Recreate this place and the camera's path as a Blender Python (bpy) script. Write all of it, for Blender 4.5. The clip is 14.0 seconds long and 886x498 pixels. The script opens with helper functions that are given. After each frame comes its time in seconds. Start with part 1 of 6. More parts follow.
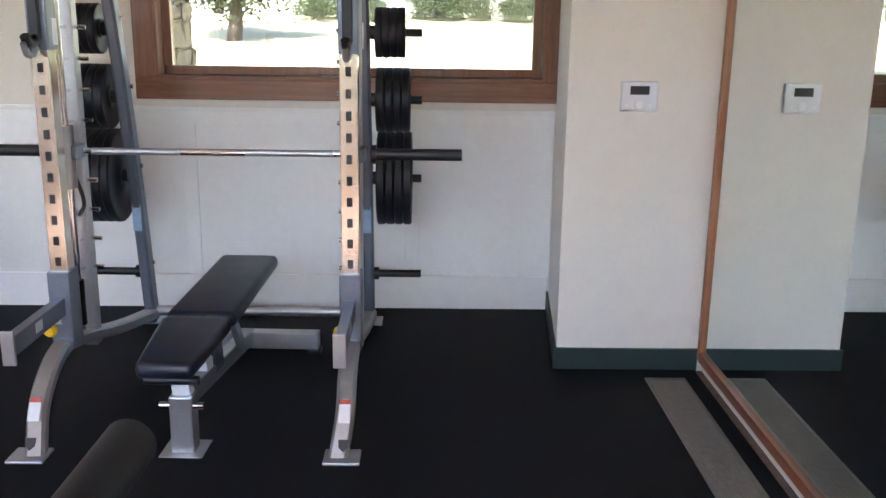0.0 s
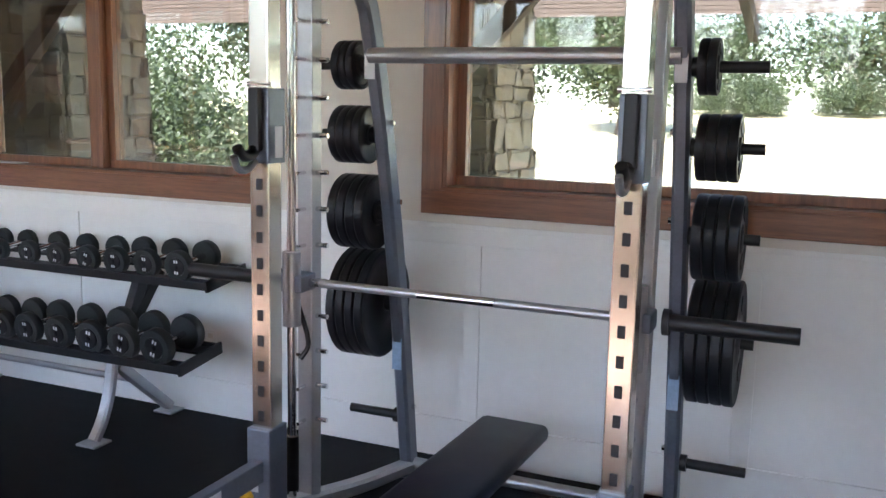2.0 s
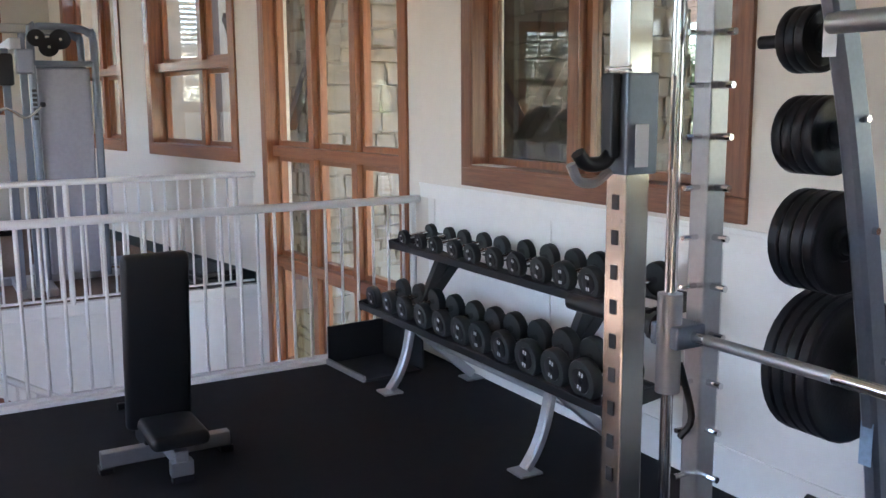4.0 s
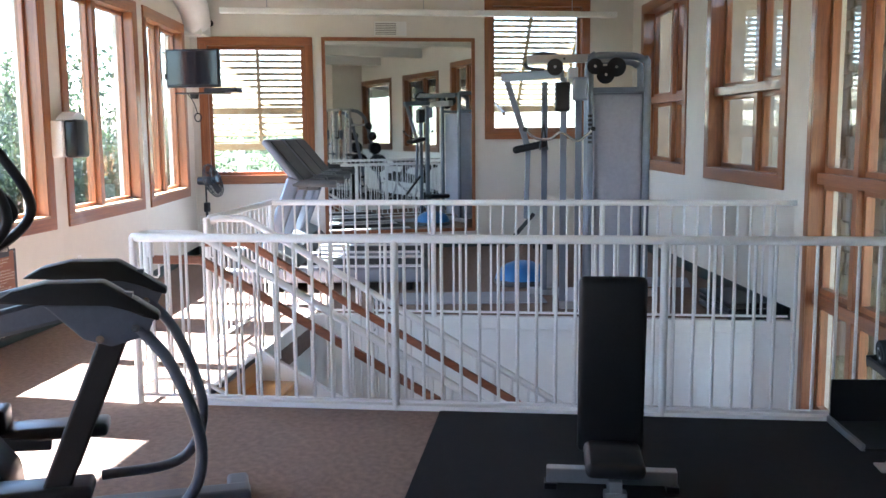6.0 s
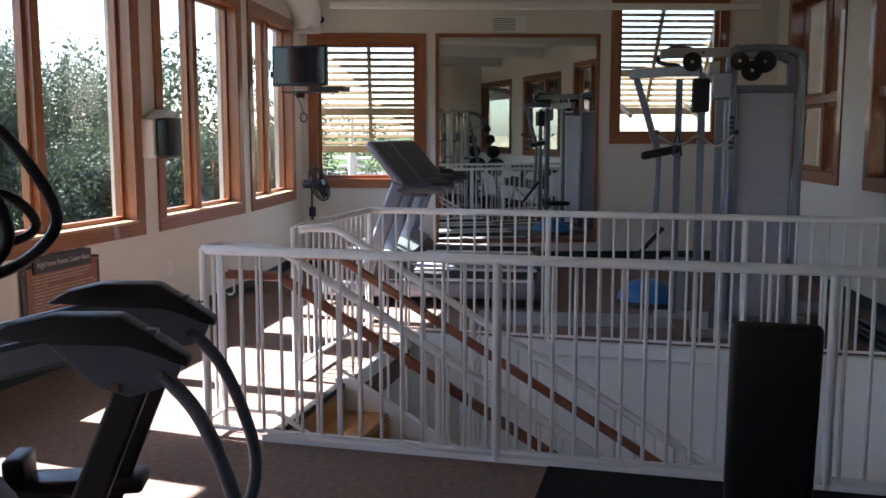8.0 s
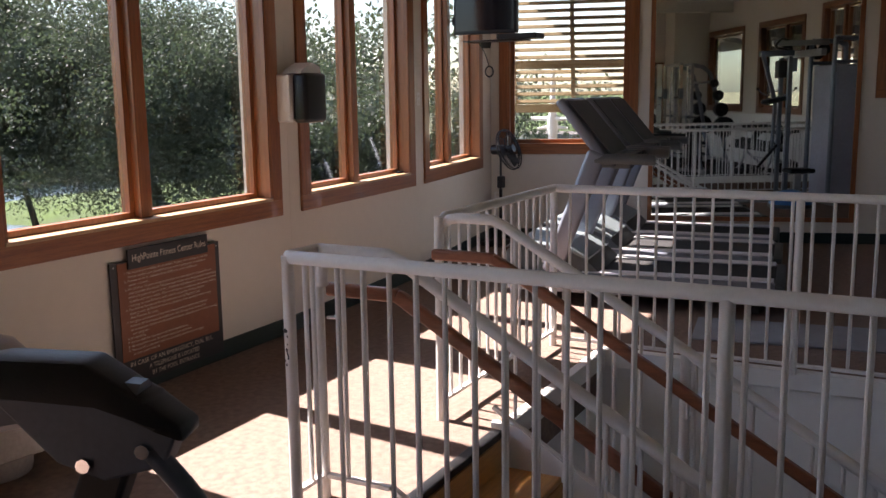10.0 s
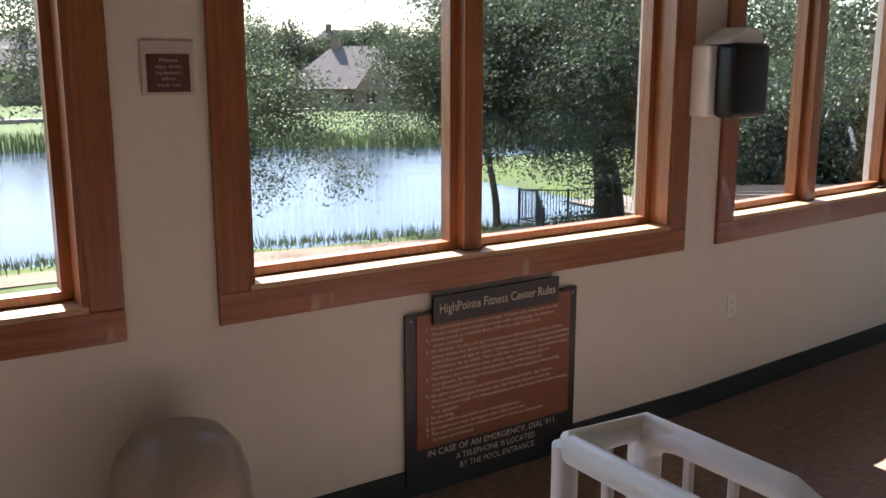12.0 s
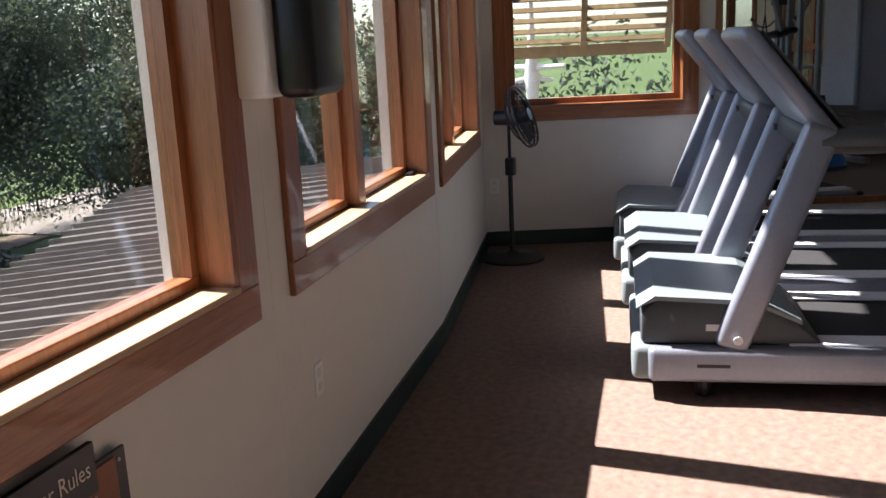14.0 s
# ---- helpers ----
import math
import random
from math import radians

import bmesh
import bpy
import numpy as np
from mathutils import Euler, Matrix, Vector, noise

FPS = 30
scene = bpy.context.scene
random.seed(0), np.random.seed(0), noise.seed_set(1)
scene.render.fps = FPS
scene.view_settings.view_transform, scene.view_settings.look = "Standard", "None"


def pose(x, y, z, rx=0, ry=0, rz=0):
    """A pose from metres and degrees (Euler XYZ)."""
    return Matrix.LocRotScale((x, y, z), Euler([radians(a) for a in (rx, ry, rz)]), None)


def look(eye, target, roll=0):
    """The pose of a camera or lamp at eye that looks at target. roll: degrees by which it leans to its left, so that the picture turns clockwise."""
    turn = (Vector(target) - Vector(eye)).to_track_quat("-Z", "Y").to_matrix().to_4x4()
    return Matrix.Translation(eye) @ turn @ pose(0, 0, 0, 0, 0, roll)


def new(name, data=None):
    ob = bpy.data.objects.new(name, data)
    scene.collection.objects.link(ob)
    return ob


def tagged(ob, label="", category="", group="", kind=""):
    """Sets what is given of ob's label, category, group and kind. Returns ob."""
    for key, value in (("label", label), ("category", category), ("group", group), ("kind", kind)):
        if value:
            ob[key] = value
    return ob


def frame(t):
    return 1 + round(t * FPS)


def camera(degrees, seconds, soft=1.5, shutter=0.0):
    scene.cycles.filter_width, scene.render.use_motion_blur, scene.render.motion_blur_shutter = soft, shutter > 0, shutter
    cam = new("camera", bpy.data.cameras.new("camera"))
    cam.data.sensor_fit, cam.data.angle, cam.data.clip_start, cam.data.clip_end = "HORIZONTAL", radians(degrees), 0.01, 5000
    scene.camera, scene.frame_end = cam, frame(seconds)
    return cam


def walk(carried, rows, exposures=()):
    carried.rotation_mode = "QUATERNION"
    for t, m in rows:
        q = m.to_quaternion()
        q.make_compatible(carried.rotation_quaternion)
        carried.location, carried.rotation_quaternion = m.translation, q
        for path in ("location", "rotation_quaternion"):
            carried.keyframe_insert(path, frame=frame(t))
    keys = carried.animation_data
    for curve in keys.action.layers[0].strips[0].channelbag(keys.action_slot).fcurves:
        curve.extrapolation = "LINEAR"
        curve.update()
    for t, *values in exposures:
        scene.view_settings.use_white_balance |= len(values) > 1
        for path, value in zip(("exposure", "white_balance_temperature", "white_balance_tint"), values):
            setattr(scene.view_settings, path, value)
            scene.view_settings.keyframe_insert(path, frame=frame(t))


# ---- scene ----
cam = camera(51.6, 14.0)
PATH = [
    (0, (0.217, -0.108, 1.651), (0.252, 1.831, 1.162), 0.8),
    (0.5, (0.303, 0.217, 1.647), (0.071, 2.144, 1.165), 0.3),
    (1, (0.347, 0.571, 1.655), (-0.052, 2.483, 1.227), 0.9),
    (1.5, (0.397, 0.819, 1.679), (-0.173, 2.702, 1.32), 1.1),
    (2, (0.412, 1.049, 1.712), (-0.361, 2.866, 1.399), 1.3),
    (2.5, (0.375, 1.287, 1.707), (-0.575, 3.023, 1.414), 2.1),
    (3, (0.358, 1.5, 1.691), (-0.909, 3.017, 1.385), 0.8),
    (3.2, (0.373, 1.595, 1.682), (-1.006, 3.011, 1.373), 0.3),
    (5.5, (0.43, 2.692, 1.686), (-1.548, 2.758, 1.395), -0.3),
    (6, (0.335, 2.706, 1.671), (-1.635, 2.469, 1.418), -0.5),
    (6.5, (0.195, 2.689, 1.67), (-1.758, 2.323, 1.437), -0.1),
    (7, (0.014, 2.679, 1.655), (-1.932, 2.272, 1.442), 0.3),
    (7.2, (-0.077, 2.671, 1.671), (-2.022, 2.255, 1.458), 0.3),
    (9.5, (-1.752, 2.413, 1.619), (-3.561, 1.623, 1.297), -0.9),
    (10, (-2.248, 2.276, 1.638), (-3.99, 1.349, 1.31), -0.8),
    (10.5, (-2.702, 2.15, 1.66), (-4.329, 1.039, 1.314), 0.1),
    (11, (-3.173, 1.893, 1.662), (-4.636, 0.582, 1.286), 0.4),
    (11.5, (-3.559, 1.655, 1.668), (-4.843, 0.165, 1.306), 0.2),
    (12, (-3.974, 1.31, 1.717), (-5.046, -0.331, 1.321), 0.0),
    (12.5, (-4.226, 0.92, 1.697), (-5.262, -0.739, 1.28), -0.5),
    (13, (-4.47, 0.389, 1.664), (-5.718, -1.112, 1.228), -1.3),
    (13.5, (-4.689, -0.056, 1.601), (-6.269, -1.201, 1.162), -2.6),
    (14, (-5.006, -0.339, 1.609), (-6.861, -0.945, 1.168), -2.8),
]
EXPOSURES = [(0, 5.15, 6450, 20), (1.5, 4.9, 6250, 20), (3.2, 4.8, 6050, 21), (5.3, 5.15, 5850, 15), (6.5, 4.35, 5650, 12), (7.2, 3.88, 5700, 14), (9.3, 2.78, 6600, 23), (10.5, 2.78, 6700, 23), (11.5, 3.02, 6100, 17), (12.5, 2.8, 6700, 21), (13, 2.75, 6500, 19), (13.5, 2.72, 8200, 34), (14, 2.62, 6300, 18)]
walk(cam, [(t, look(eye, target, roll)) for t, eye, target, roll in PATH], EXPOSURES)

# ---- light ----
SUN_TRAVEL = Vector((0.09, 1.0, -1.107)).normalized()
world = bpy.data.worlds.new("world")
scene.world = world
world.use_nodes = True
wn = world.node_tree
sky = wn.nodes.new("ShaderNodeTexSky")
sky.sky_type = "NISHITA"
sky.sun_disc = False
sky.sun_elevation = math.asin(-SUN_TRAVEL.z)
sky.sun_rotation = math.atan2(-SUN_TRAVEL.x, -SUN_TRAVEL.y)
wn.links.new(sky.outputs[0], wn.nodes["Background"].inputs[0])
wn.nodes["Background"].inputs[1].default_value = 0.10
sun_data = bpy.data.lights.new("sun", "SUN")
sun_data.energy, sun_data.angle, sun_data.color = 4.4, radians(0.53), (1.0, 0.95, 0.87)
sun = new("sun", sun_data)
sun.matrix_world = look((0, 0, 30), Vector((0, 0, 30)) + SUN_TRAVEL)


# ---- materials ----
def material(name, color, rough=0.6, metal=0.0, vary=0.12, scale=6.0, bump=0.0, bump_scale=120.0, stretch=(1, 1, 1), coat=0.0, second=None, rand=0.0, spec=0.5):
    m = bpy.data.materials.new(name)
    m.use_nodes = True
    nt = m.node_tree
    n, l = nt.nodes, nt.links
    b = n["Principled BSDF"]
    b.inputs["Roughness"].default_value = rough
    b.inputs["Metallic"].default_value = metal
    b.inputs["Coat Weight"].default_value = coat
    b.inputs["Specular IOR Level"].default_value = spec
    co = n.new("ShaderNodeTexCoord")
    mp = n.new("ShaderNodeMapping")
    mp.inputs["Scale"].default_value = stretch
    l.new(co.outputs["Object"], mp.inputs[0])
    t1 = n.new("ShaderNodeTexNoise")
    t1.inputs["Scale"].default_value = scale
    t1.inputs["Detail"].default_value = 5
    t2 = n.new("ShaderNodeTexNoise")
    t2.inputs["Scale"].default_value = scale * 9
    t2.inputs["Detail"].default_value = 3
    for t in (t1, t2):
        l.new(mp.outputs[0], t.inputs["Vector"])
    mix = n.new("ShaderNodeMix")
    mix.data_type = "RGBA"
    mix.inputs[6].default_value = (*[c * (1 - vary) for c in color], 1)
    hi = second or [min(1, c * (1 + vary)) for c in color]
    mix.inputs[7].default_value = (*hi, 1)
    add = n.new("ShaderNodeMath")
    add.operation = "MULTIPLY_ADD"
    add.inputs[1].default_value = 0.45
    l.new(t2.outputs[0], add.inputs[0])
    half = n.new("ShaderNodeMath")
    half.operation = "MULTIPLY"
    half.inputs[1].default_value = 0.55
    l.new(t1.outputs[0], half.inputs[0])
    l.new(half.outputs[0], add.inputs[2])
    rng = n.new("ShaderNodeMapRange")
    rng.inputs[1].default_value, rng.inputs[2].default_value = 0.33, 0.67
    l.new(add.outputs[0], rng.inputs[0])
    fac = rng.outputs[0]
    if rand:
        oi = n.new("ShaderNodeObjectInfo")
        ra = n.new("ShaderNodeMath")
        ra.operation = "MULTIPLY_ADD"
        ra.inputs[1].default_value = rand
        l.new(oi.outputs["Random"], ra.inputs[0])
        l.new(fac, ra.inputs[2])
        fac = ra.outputs[0]
    l.new(fac, mix.inputs[0])
    l.new(mix.outputs[2], b.inputs["Base Color"])
    rr = n.new("ShaderNodeMapRange")
    rr.inputs[3].default_value, rr.inputs[4].default_value = max(0.02, rough - 0.08), min(1, rough + 0.08)
    l.new(t1.outputs[0], rr.inputs[0])
    l.new(rr.outputs[0], b.inputs["Roughness"])
    if bump:
        t3 = n.new("ShaderNodeTexNoise")
        t3.inputs["Scale"].default_value = bump_scale
        t3.inputs["Detail"].default_value = 2
        l.new(mp.outputs[0], t3.inputs["Vector"])
        bp = n.new("ShaderNodeBump")
        bp.inputs["Strength"].default_value = bump
        bp.inputs["Distance"].default_value = 0.01
        l.new(t3.outputs[0], bp.inputs["Height"])
        l.new(bp.outputs[0], b.inputs["Normal"])
    return m


def glass_material(name, tint=(0.95, 0.97, 0.96)):
    m = bpy.data.materials.new(name)
    m.use_nodes = True
    nt = m.node_tree
    nt.nodes.remove(nt.nodes["Principled BSDF"])
    tr, gl, mx, lw, pw, ma = (nt.nodes.new("ShaderNode" + k) for k in ("BsdfTransparent", "BsdfGlossy", "MixShader", "LayerWeight", "Math", "Math"))
    tr.inputs[0].default_value = (*tint, 1)
    gl.inputs["Roughness"].default_value = 0.02
    lw.inputs[0].default_value = 0.5
    pw.operation, pw.inputs[1].default_value = "POWER", 4.0
    ma.operation, ma.inputs[1].default_value, ma.inputs[2].default_value = "MULTIPLY_ADD", 0.55, 0.06
    nt.links.new(lw.outputs["Facing"], pw.inputs[0])
    nt.links.new(pw.outputs[0], ma.inputs[0])
    nt.links.new(ma.outputs[0], mx.inputs[0])
    nt.links.new(tr.outputs[0], mx.inputs[1])
    nt.links.new(gl.outputs[0], mx.inputs[2])
    nt.links.new(mx.outputs[0], nt.nodes["Material Output"].inputs[0])
    return m


def wood_material(name, a, b, stretch, rough=0.35):
    return material(name, a, rough, 0, 0.25, 3.5, 0.08, 40, stretch, 0.25, b)


M = {}
M["wall"] = material("wall_paint", (0.69, 0.645, 0.575), 0.75, 0, 0.03, 1.2, 0.06, 160)
M["white"] = material("white_paint", (0.78, 0.77, 0.74), 0.55, 0, 0.03, 2.0, 0.04, 90)
M["ceiling"] = material("ceiling_paint", (0.62, 0.61, 0.575), 0.85, 0, 0.03, 1.0, 0.1, 60)
M["wood_h"] = wood_material("stained_wood_along", (0.23, 0.075, 0.028), (0.36, 0.135, 0.05), (0.5, 12, 12))
M["wood_v"] = wood_material("stained_wood_upright", (0.23, 0.075, 0.028), (0.36, 0.135, 0.05), (12, 12, 0.5))
M["oak_n_h"] = wood_material("dark_oak_along", (0.16, 0.06, 0.028), (0.27, 0.11, 0.05), (0.5, 14, 14))
M["oak_n_v"] = wood_material("dark_oak_upright", (0.16, 0.06, 0.028), (0.27, 0.11, 0.05), (14, 14, 0.5))
M["handrail"] = wood_material("handrail_wood", (0.20, 0.065, 0.03), (0.28, 0.10, 0.045), (10, 0.7, 10), 0.4)
M["tread"] = wood_material("golden_oak", (0.42, 0.20, 0.05), (0.58, 0.30, 0.09), (0.6, 14, 14), 0.35)
# paler wood than the casings, for the south window sills
M["sill"] = wood_material("pale_sill_wood", (0.46, 0.28, 0.15), (0.62, 0.42, 0.25), (0.6, 12, 12), 0.4)
M["carpet"] = material("brown_carpet", (0.185, 0.127, 0.099), 0.97, 0, 0.35, 26, 0.6, 260)
M["rubber"] = material("black_rubber", (0.0065, 0.0065, 0.0085), 0.72, 0, 0.35, 18, 0.15, 220, spec=0.16)
M["base_green"] = material("dark_base", (0.012, 0.028, 0.026), 0.5, 0, 0.2, 5)
M["rail_white"] = material("white_enamel", (0.72, 0.71, 0.69), 0.32, 0, 0.05, 7, 0.03, 30)
M["chip"] = material("chipped_paint", (0.03, 0.03, 0.035), 0.7, 0.2, 0.3, 40)
M["steel_grey"] = material("grey_powder_coat", (0.17, 0.19, 0.23), 0.38, 0.55, 0.10, 8, 0.03, 200)
M["silver"] = material("silver_powder_coat", (0.40, 0.40, 0.41), 0.34, 0.75, 0.07, 8)
M["chrome"] = material("chrome", (0.72, 0.72, 0.73), 0.12, 1.0, 0.05, 4)
M["nickel"] = material("nickel_plate", (0.62, 0.58, 0.52), 0.2, 1.0, 0.08, 6)
M["black_metal"] = material("black_metal", (0.012, 0.012, 0.013), 0.42, 0.0, 0.2, 9, spec=0.4)
M["iron"] = material("black_plate", (0.011, 0.011, 0.014), 0.42, 0, 0.25, 14, 0.08, 120, spec=0.3)
M["plate_grey"] = material("grey_dumbbell_ring", (0.026, 0.029, 0.029), 0.5, 0.0, 0.25, 20, spec=0.35)
M["vinyl"] = material("dark_blue_vinyl", (0.008, 0.010, 0.020), 0.36, 0, 0.2, 9, 0.10, 260, spec=0.4)
M["black_vinyl"] = material("black_vinyl", (0.008, 0.008, 0.009), 0.45, 0, 0.2, 9, 0.10, 260, spec=0.35)
M["black_plastic"] = material("black_plastic", (0.009, 0.009, 0.011), 0.35, 0, 0.2, 9, spec=0.4)
M["slate_plastic"] = material("slate_plastic", (0.075, 0.09, 0.115), 0.4, 0.2, 0.1, 7)
M["tread_silver"] = material("treadmill_silver", (0.24, 0.26, 0.31), 0.36, 0.45, 0.08, 6)
M["tread_top"] = material("treadmill_shroud", (0.17, 0.205, 0.215), 0.45, 0.1, 0.08, 5)
M["tread_dark"] = material("treadmill_dark", (0.055, 0.065, 0.07), 0.5, 0.0, 0.12, 7)
M["belt"] = material("running_belt", (0.014, 0.014, 0.015), 0.8, 0, 0.2, 30, 0.2, 300)
M["shroud"] = material("grey_fabric_shroud", (0.34, 0.34, 0.39), 0.75, 0, 0.10, 3, 0.1, 200)
M["blue"] = material("blue_rubber", (0.02, 0.16, 0.42), 0.4, 0, 0.1, 6)
M["mat_grey"] = material("grey_foam", (0.24, 0.26, 0.29), 0.85, 0, 0.08, 8, 0.2, 200)
M["yellow"] = material("yellow_plastic", (0.75, 0.42, 0.01), 0.35, 0, 0.05, 9)
M["label_white"] = material("white_label", (0.7, 0.7, 0.72), 0.5, 0, 0.05, 30)
M["label_blue"] = material("blue_label", (0.30, 0.42, 0.58), 0.5, 0, 0.15, 60)
M["label_red"] = material("red_label", (0.5, 0.05, 0.03), 0.5, 0, 0.1, 30)
M["ink"] = material("dark_ink", (0.02, 0.02, 0.022), 0.6, 0, 0.1, 30)
M["sign_black"] = material("sign_black", (0.016, 0.017, 0.022), 0.4, 0, 0.15, 6)
M["sign_brown"] = material("sign_copper", (0.22, 0.075, 0.035), 0.45, 0.1, 0.12, 3)
M["sign_text"] = material("sign_lettering", (0.62, 0.55, 0.46), 0.6, 0, 0.05, 20)
M["plaque_text"] = material("plaque_lettering", (0.55, 0.50, 0.46), 0.6, 0, 0.05, 20)
M["plaque_brown"] = material("plaque_brown", (0.10, 0.035, 0.03), 0.5, 0, 0.08, 5)
M["bag"] = material("cloudy_plastic_bag", (0.36, 0.325, 0.30), 0.35, 0, 0.15, 7, 0.6, 22)
M["beige"] = material("beige_plastic", (0.27, 0.22, 0.18), 0.32, 0, 0.1, 5)
M["screen"] = material("dark_screen", (0.008, 0.008, 0.01), 0.12, 0, 0.1, 3)
M["galv"] = material("galvanised_duct", (0.66, 0.65, 0.62), 0.5, 0.1, 0.05, 4)
M["vent_metal"] = material("aluminium_grille", (0.24, 0.23, 0.205), 0.5, 0.7, 0.15, 30)
M["glass"] = glass_material("window_glass")
# both tints stand in for exposure: they dim the over-bright view outdoors
M["glass_dimming"] = glass_material("view_dimming_glass_strong", (0.50, 0.525, 0.515))
M["glass_tinted"] = glass_material("view_dimming_glass", (0.705, 0.735, 0.735))
mir = bpy.data.materials.new("mirror_silver")
mir.use_nodes = True
mir.node_tree.nodes["Principled BSDF"].inputs["Base Color"].default_value = (0.80, 0.85, 0.82, 1)
mir.node_tree.nodes["Principled BSDF"].inputs["Metallic"].default_value = 1
mir.node_tree.nodes["Principled BSDF"].inputs["Roughness"].default_value = 0.015
M["mirror"] = mir
M["stone"] = material("tan_limestone", (0.24, 0.195, 0.145), 0.9, 0, 0.3, 5, 0.5, 30, rand=0.5)
M["mortar"] = material("lime_mortar", (0.19, 0.16, 0.125), 0.95, 0, 0.15, 20, 0.4, 60)
M["timber_dark"] = material("weathered_dark_timber", (0.065, 0.045, 0.035), 0.8, 0, 0.3, 5, 0.3, 40)
M["louver"] = wood_material("pale_cedar_slat", (0.33, 0.215, 0.10), (0.45, 0.31, 0.16), (10, 0.6, 10), 0.6)
M["grass"] = material("lawn", (0.070, 0.105, 0.014), 0.95, 0, 0.35, 0.7, 0.5, 30)
M["dry_grass"] = material("pale_dry_ground", (0.35, 0.31, 0.19), 0.95, 0, 0.25, 0.5, 0.4, 12)
M["path"] = material("pink_gravel_path", (0.24, 0.16, 0.11), 0.95, 0, 0.15, 2)
M["water"] = material("pond_water", (0.02, 0.035, 0.06), 0.16, 0, 0.15, 0.3, 0.25, 2.2, (1, 3, 1), spec=0.25)
M["pool"] = material("pool_water", (0.03, 0.34, 0.42), 0.08, 0, 0.1, 0.6, 0.1, 3)
M["concrete"] = material("pale_concrete", (0.27, 0.22, 0.18), 0.9, 0, 0.12, 2, 0.2, 30)
M["leaf_a"] = material("live_oak_leaf", (0.058, 0.070, 0.046), 0.6, 0, 0.35, 1.3)
M["leaf_b"] = material("sunny_shrub_leaf", (0.05, 0.066, 0.03), 0.55, 0, 0.45, 1.5)
for key, glow in (("leaf_a", (0.075, 0.10, 0.05)), ("leaf_b", (0.065, 0.09, 0.03))):
    # thin leaves let some light through
    nt = M[key].node_tree
    tl, mx = nt.nodes.new("ShaderNodeBsdfTranslucent"), nt.nodes.new("ShaderNodeMixShader")
    tl.inputs[0].default_value = (*glow, 1)
    mx.inputs[0].default_value = 0.4
    nt.links.new(nt.nodes["Principled BSDF"].outputs[0], mx.inputs[1])
    nt.links.new(tl.outputs[0], mx.inputs[2])
    nt.links.new(mx.outputs[0], nt.nodes["Material Output"].inputs[0])
M["reed"] = material("reed_green", (0.16, 0.18, 0.06), 0.8, 0, 0.4, 1.0)
M["bark"] = material("oak_bark", (0.07, 0.055, 0.042), 0.95, 0, 0.35, 7, 0.8, 22)
M["roof_metal"] = material("brown_seam_metal", (0.20, 0.16, 0.135), 0.42, 0.5, 0.15, 2)
M["fence"] = material("black_iron", (0.015, 0.015, 0.016), 0.5, 0.3, 0.2, 10)
M["house_wall"] = material("tan_brick_house", (0.22, 0.15, 0.115), 0.9, 0, 0.15, 0.8)
M["house_roof"] = material("brown_shingle", (0.15, 0.12, 0.11), 0.9, 0, 0.2, 1.2, 0.4, 8)


# ---- shape helpers ----
def emit(bm, name, mat):
    me = bpy.data.meshes.new(name)
    bmesh.ops.recalc_face_normals(bm, faces=bm.faces)
    bm.to_mesh(me)
    bm.free()
    me.materials.append(M[mat])
    return me


def part(name, bm, mat, parent, label="", smooth=False):
    me = emit(bm, name, mat)
    if smooth:
        for p in me.polygons:
            p.use_smooth = True
        me.set_sharp_from_angle(angle=radians(38))
    ob = new(name, me)
    ob.parent = parent
    return tagged(ob, label)


def thing(name, label, category, m=None, group="", kind=""):
    ob = new(name)
    ob.empty_display_size = 0.2
    if m is not None:
        ob.matrix_world = m
    return tagged(ob, label, category, group, kind)


def solo(name, bm, mat, label="", category="", m=None, group="", kind="", smooth=False):
    ob = part(name, bm, mat, None, label, smooth)
    if m is not None:
        ob.matrix_world = m
    return tagged(ob, label, category, group, kind)


def box(bm, x0, x1, y0, y1, z0, z1, bevel=0.0, m=None):
    vs = bmesh.ops.create_cube(bm, size=1)["verts"]
    for v in vs:
        v.co = Vector(((x0 + x1) / 2 + v.co.x * (x1 - x0), (y0 + y1) / 2 + v.co.y * (y1 - y0), (z0 + z1) / 2 + v.co.z * (z1 - z0)))
    if bevel:
        es = list({e for v in vs for e in v.link_edges})
        r = bmesh.ops.bevel(bm, geom=es, offset=bevel, segments=2 if bevel < 0.012 else 3, affect="EDGES", profile=0.5)
        vs = list({v for f in r["faces"] for v in f.verts} | {v for v in vs if v.is_valid})
    if m is not None:
        bmesh.ops.transform(bm, matrix=m, verts=vs)
    return bm


def bx(*a, **k):
    return box(bmesh.new(), *a, **k)


def beam(bm, p, q, w, h, bevel=0.0, up=(0, 0, 1)):
    """A bar of section w (sideways) by h (upwards) from p to q."""
    p, q = Vector(p), Vector(q)
    d = (q - p).normalized()
    side = d.cross(Vector(up))
    if side.length < 1e-4:
        side = d.cross(Vector((0, 1, 0)))
    side.normalize()
    top = side.cross(d)
    m = Matrix((side, d, top)).transposed().to_4x4()
    m.translation = p
    return box(bm, -w / 2, w / 2, 0, (q - p).length, -h / 2, h / 2, bevel, m)


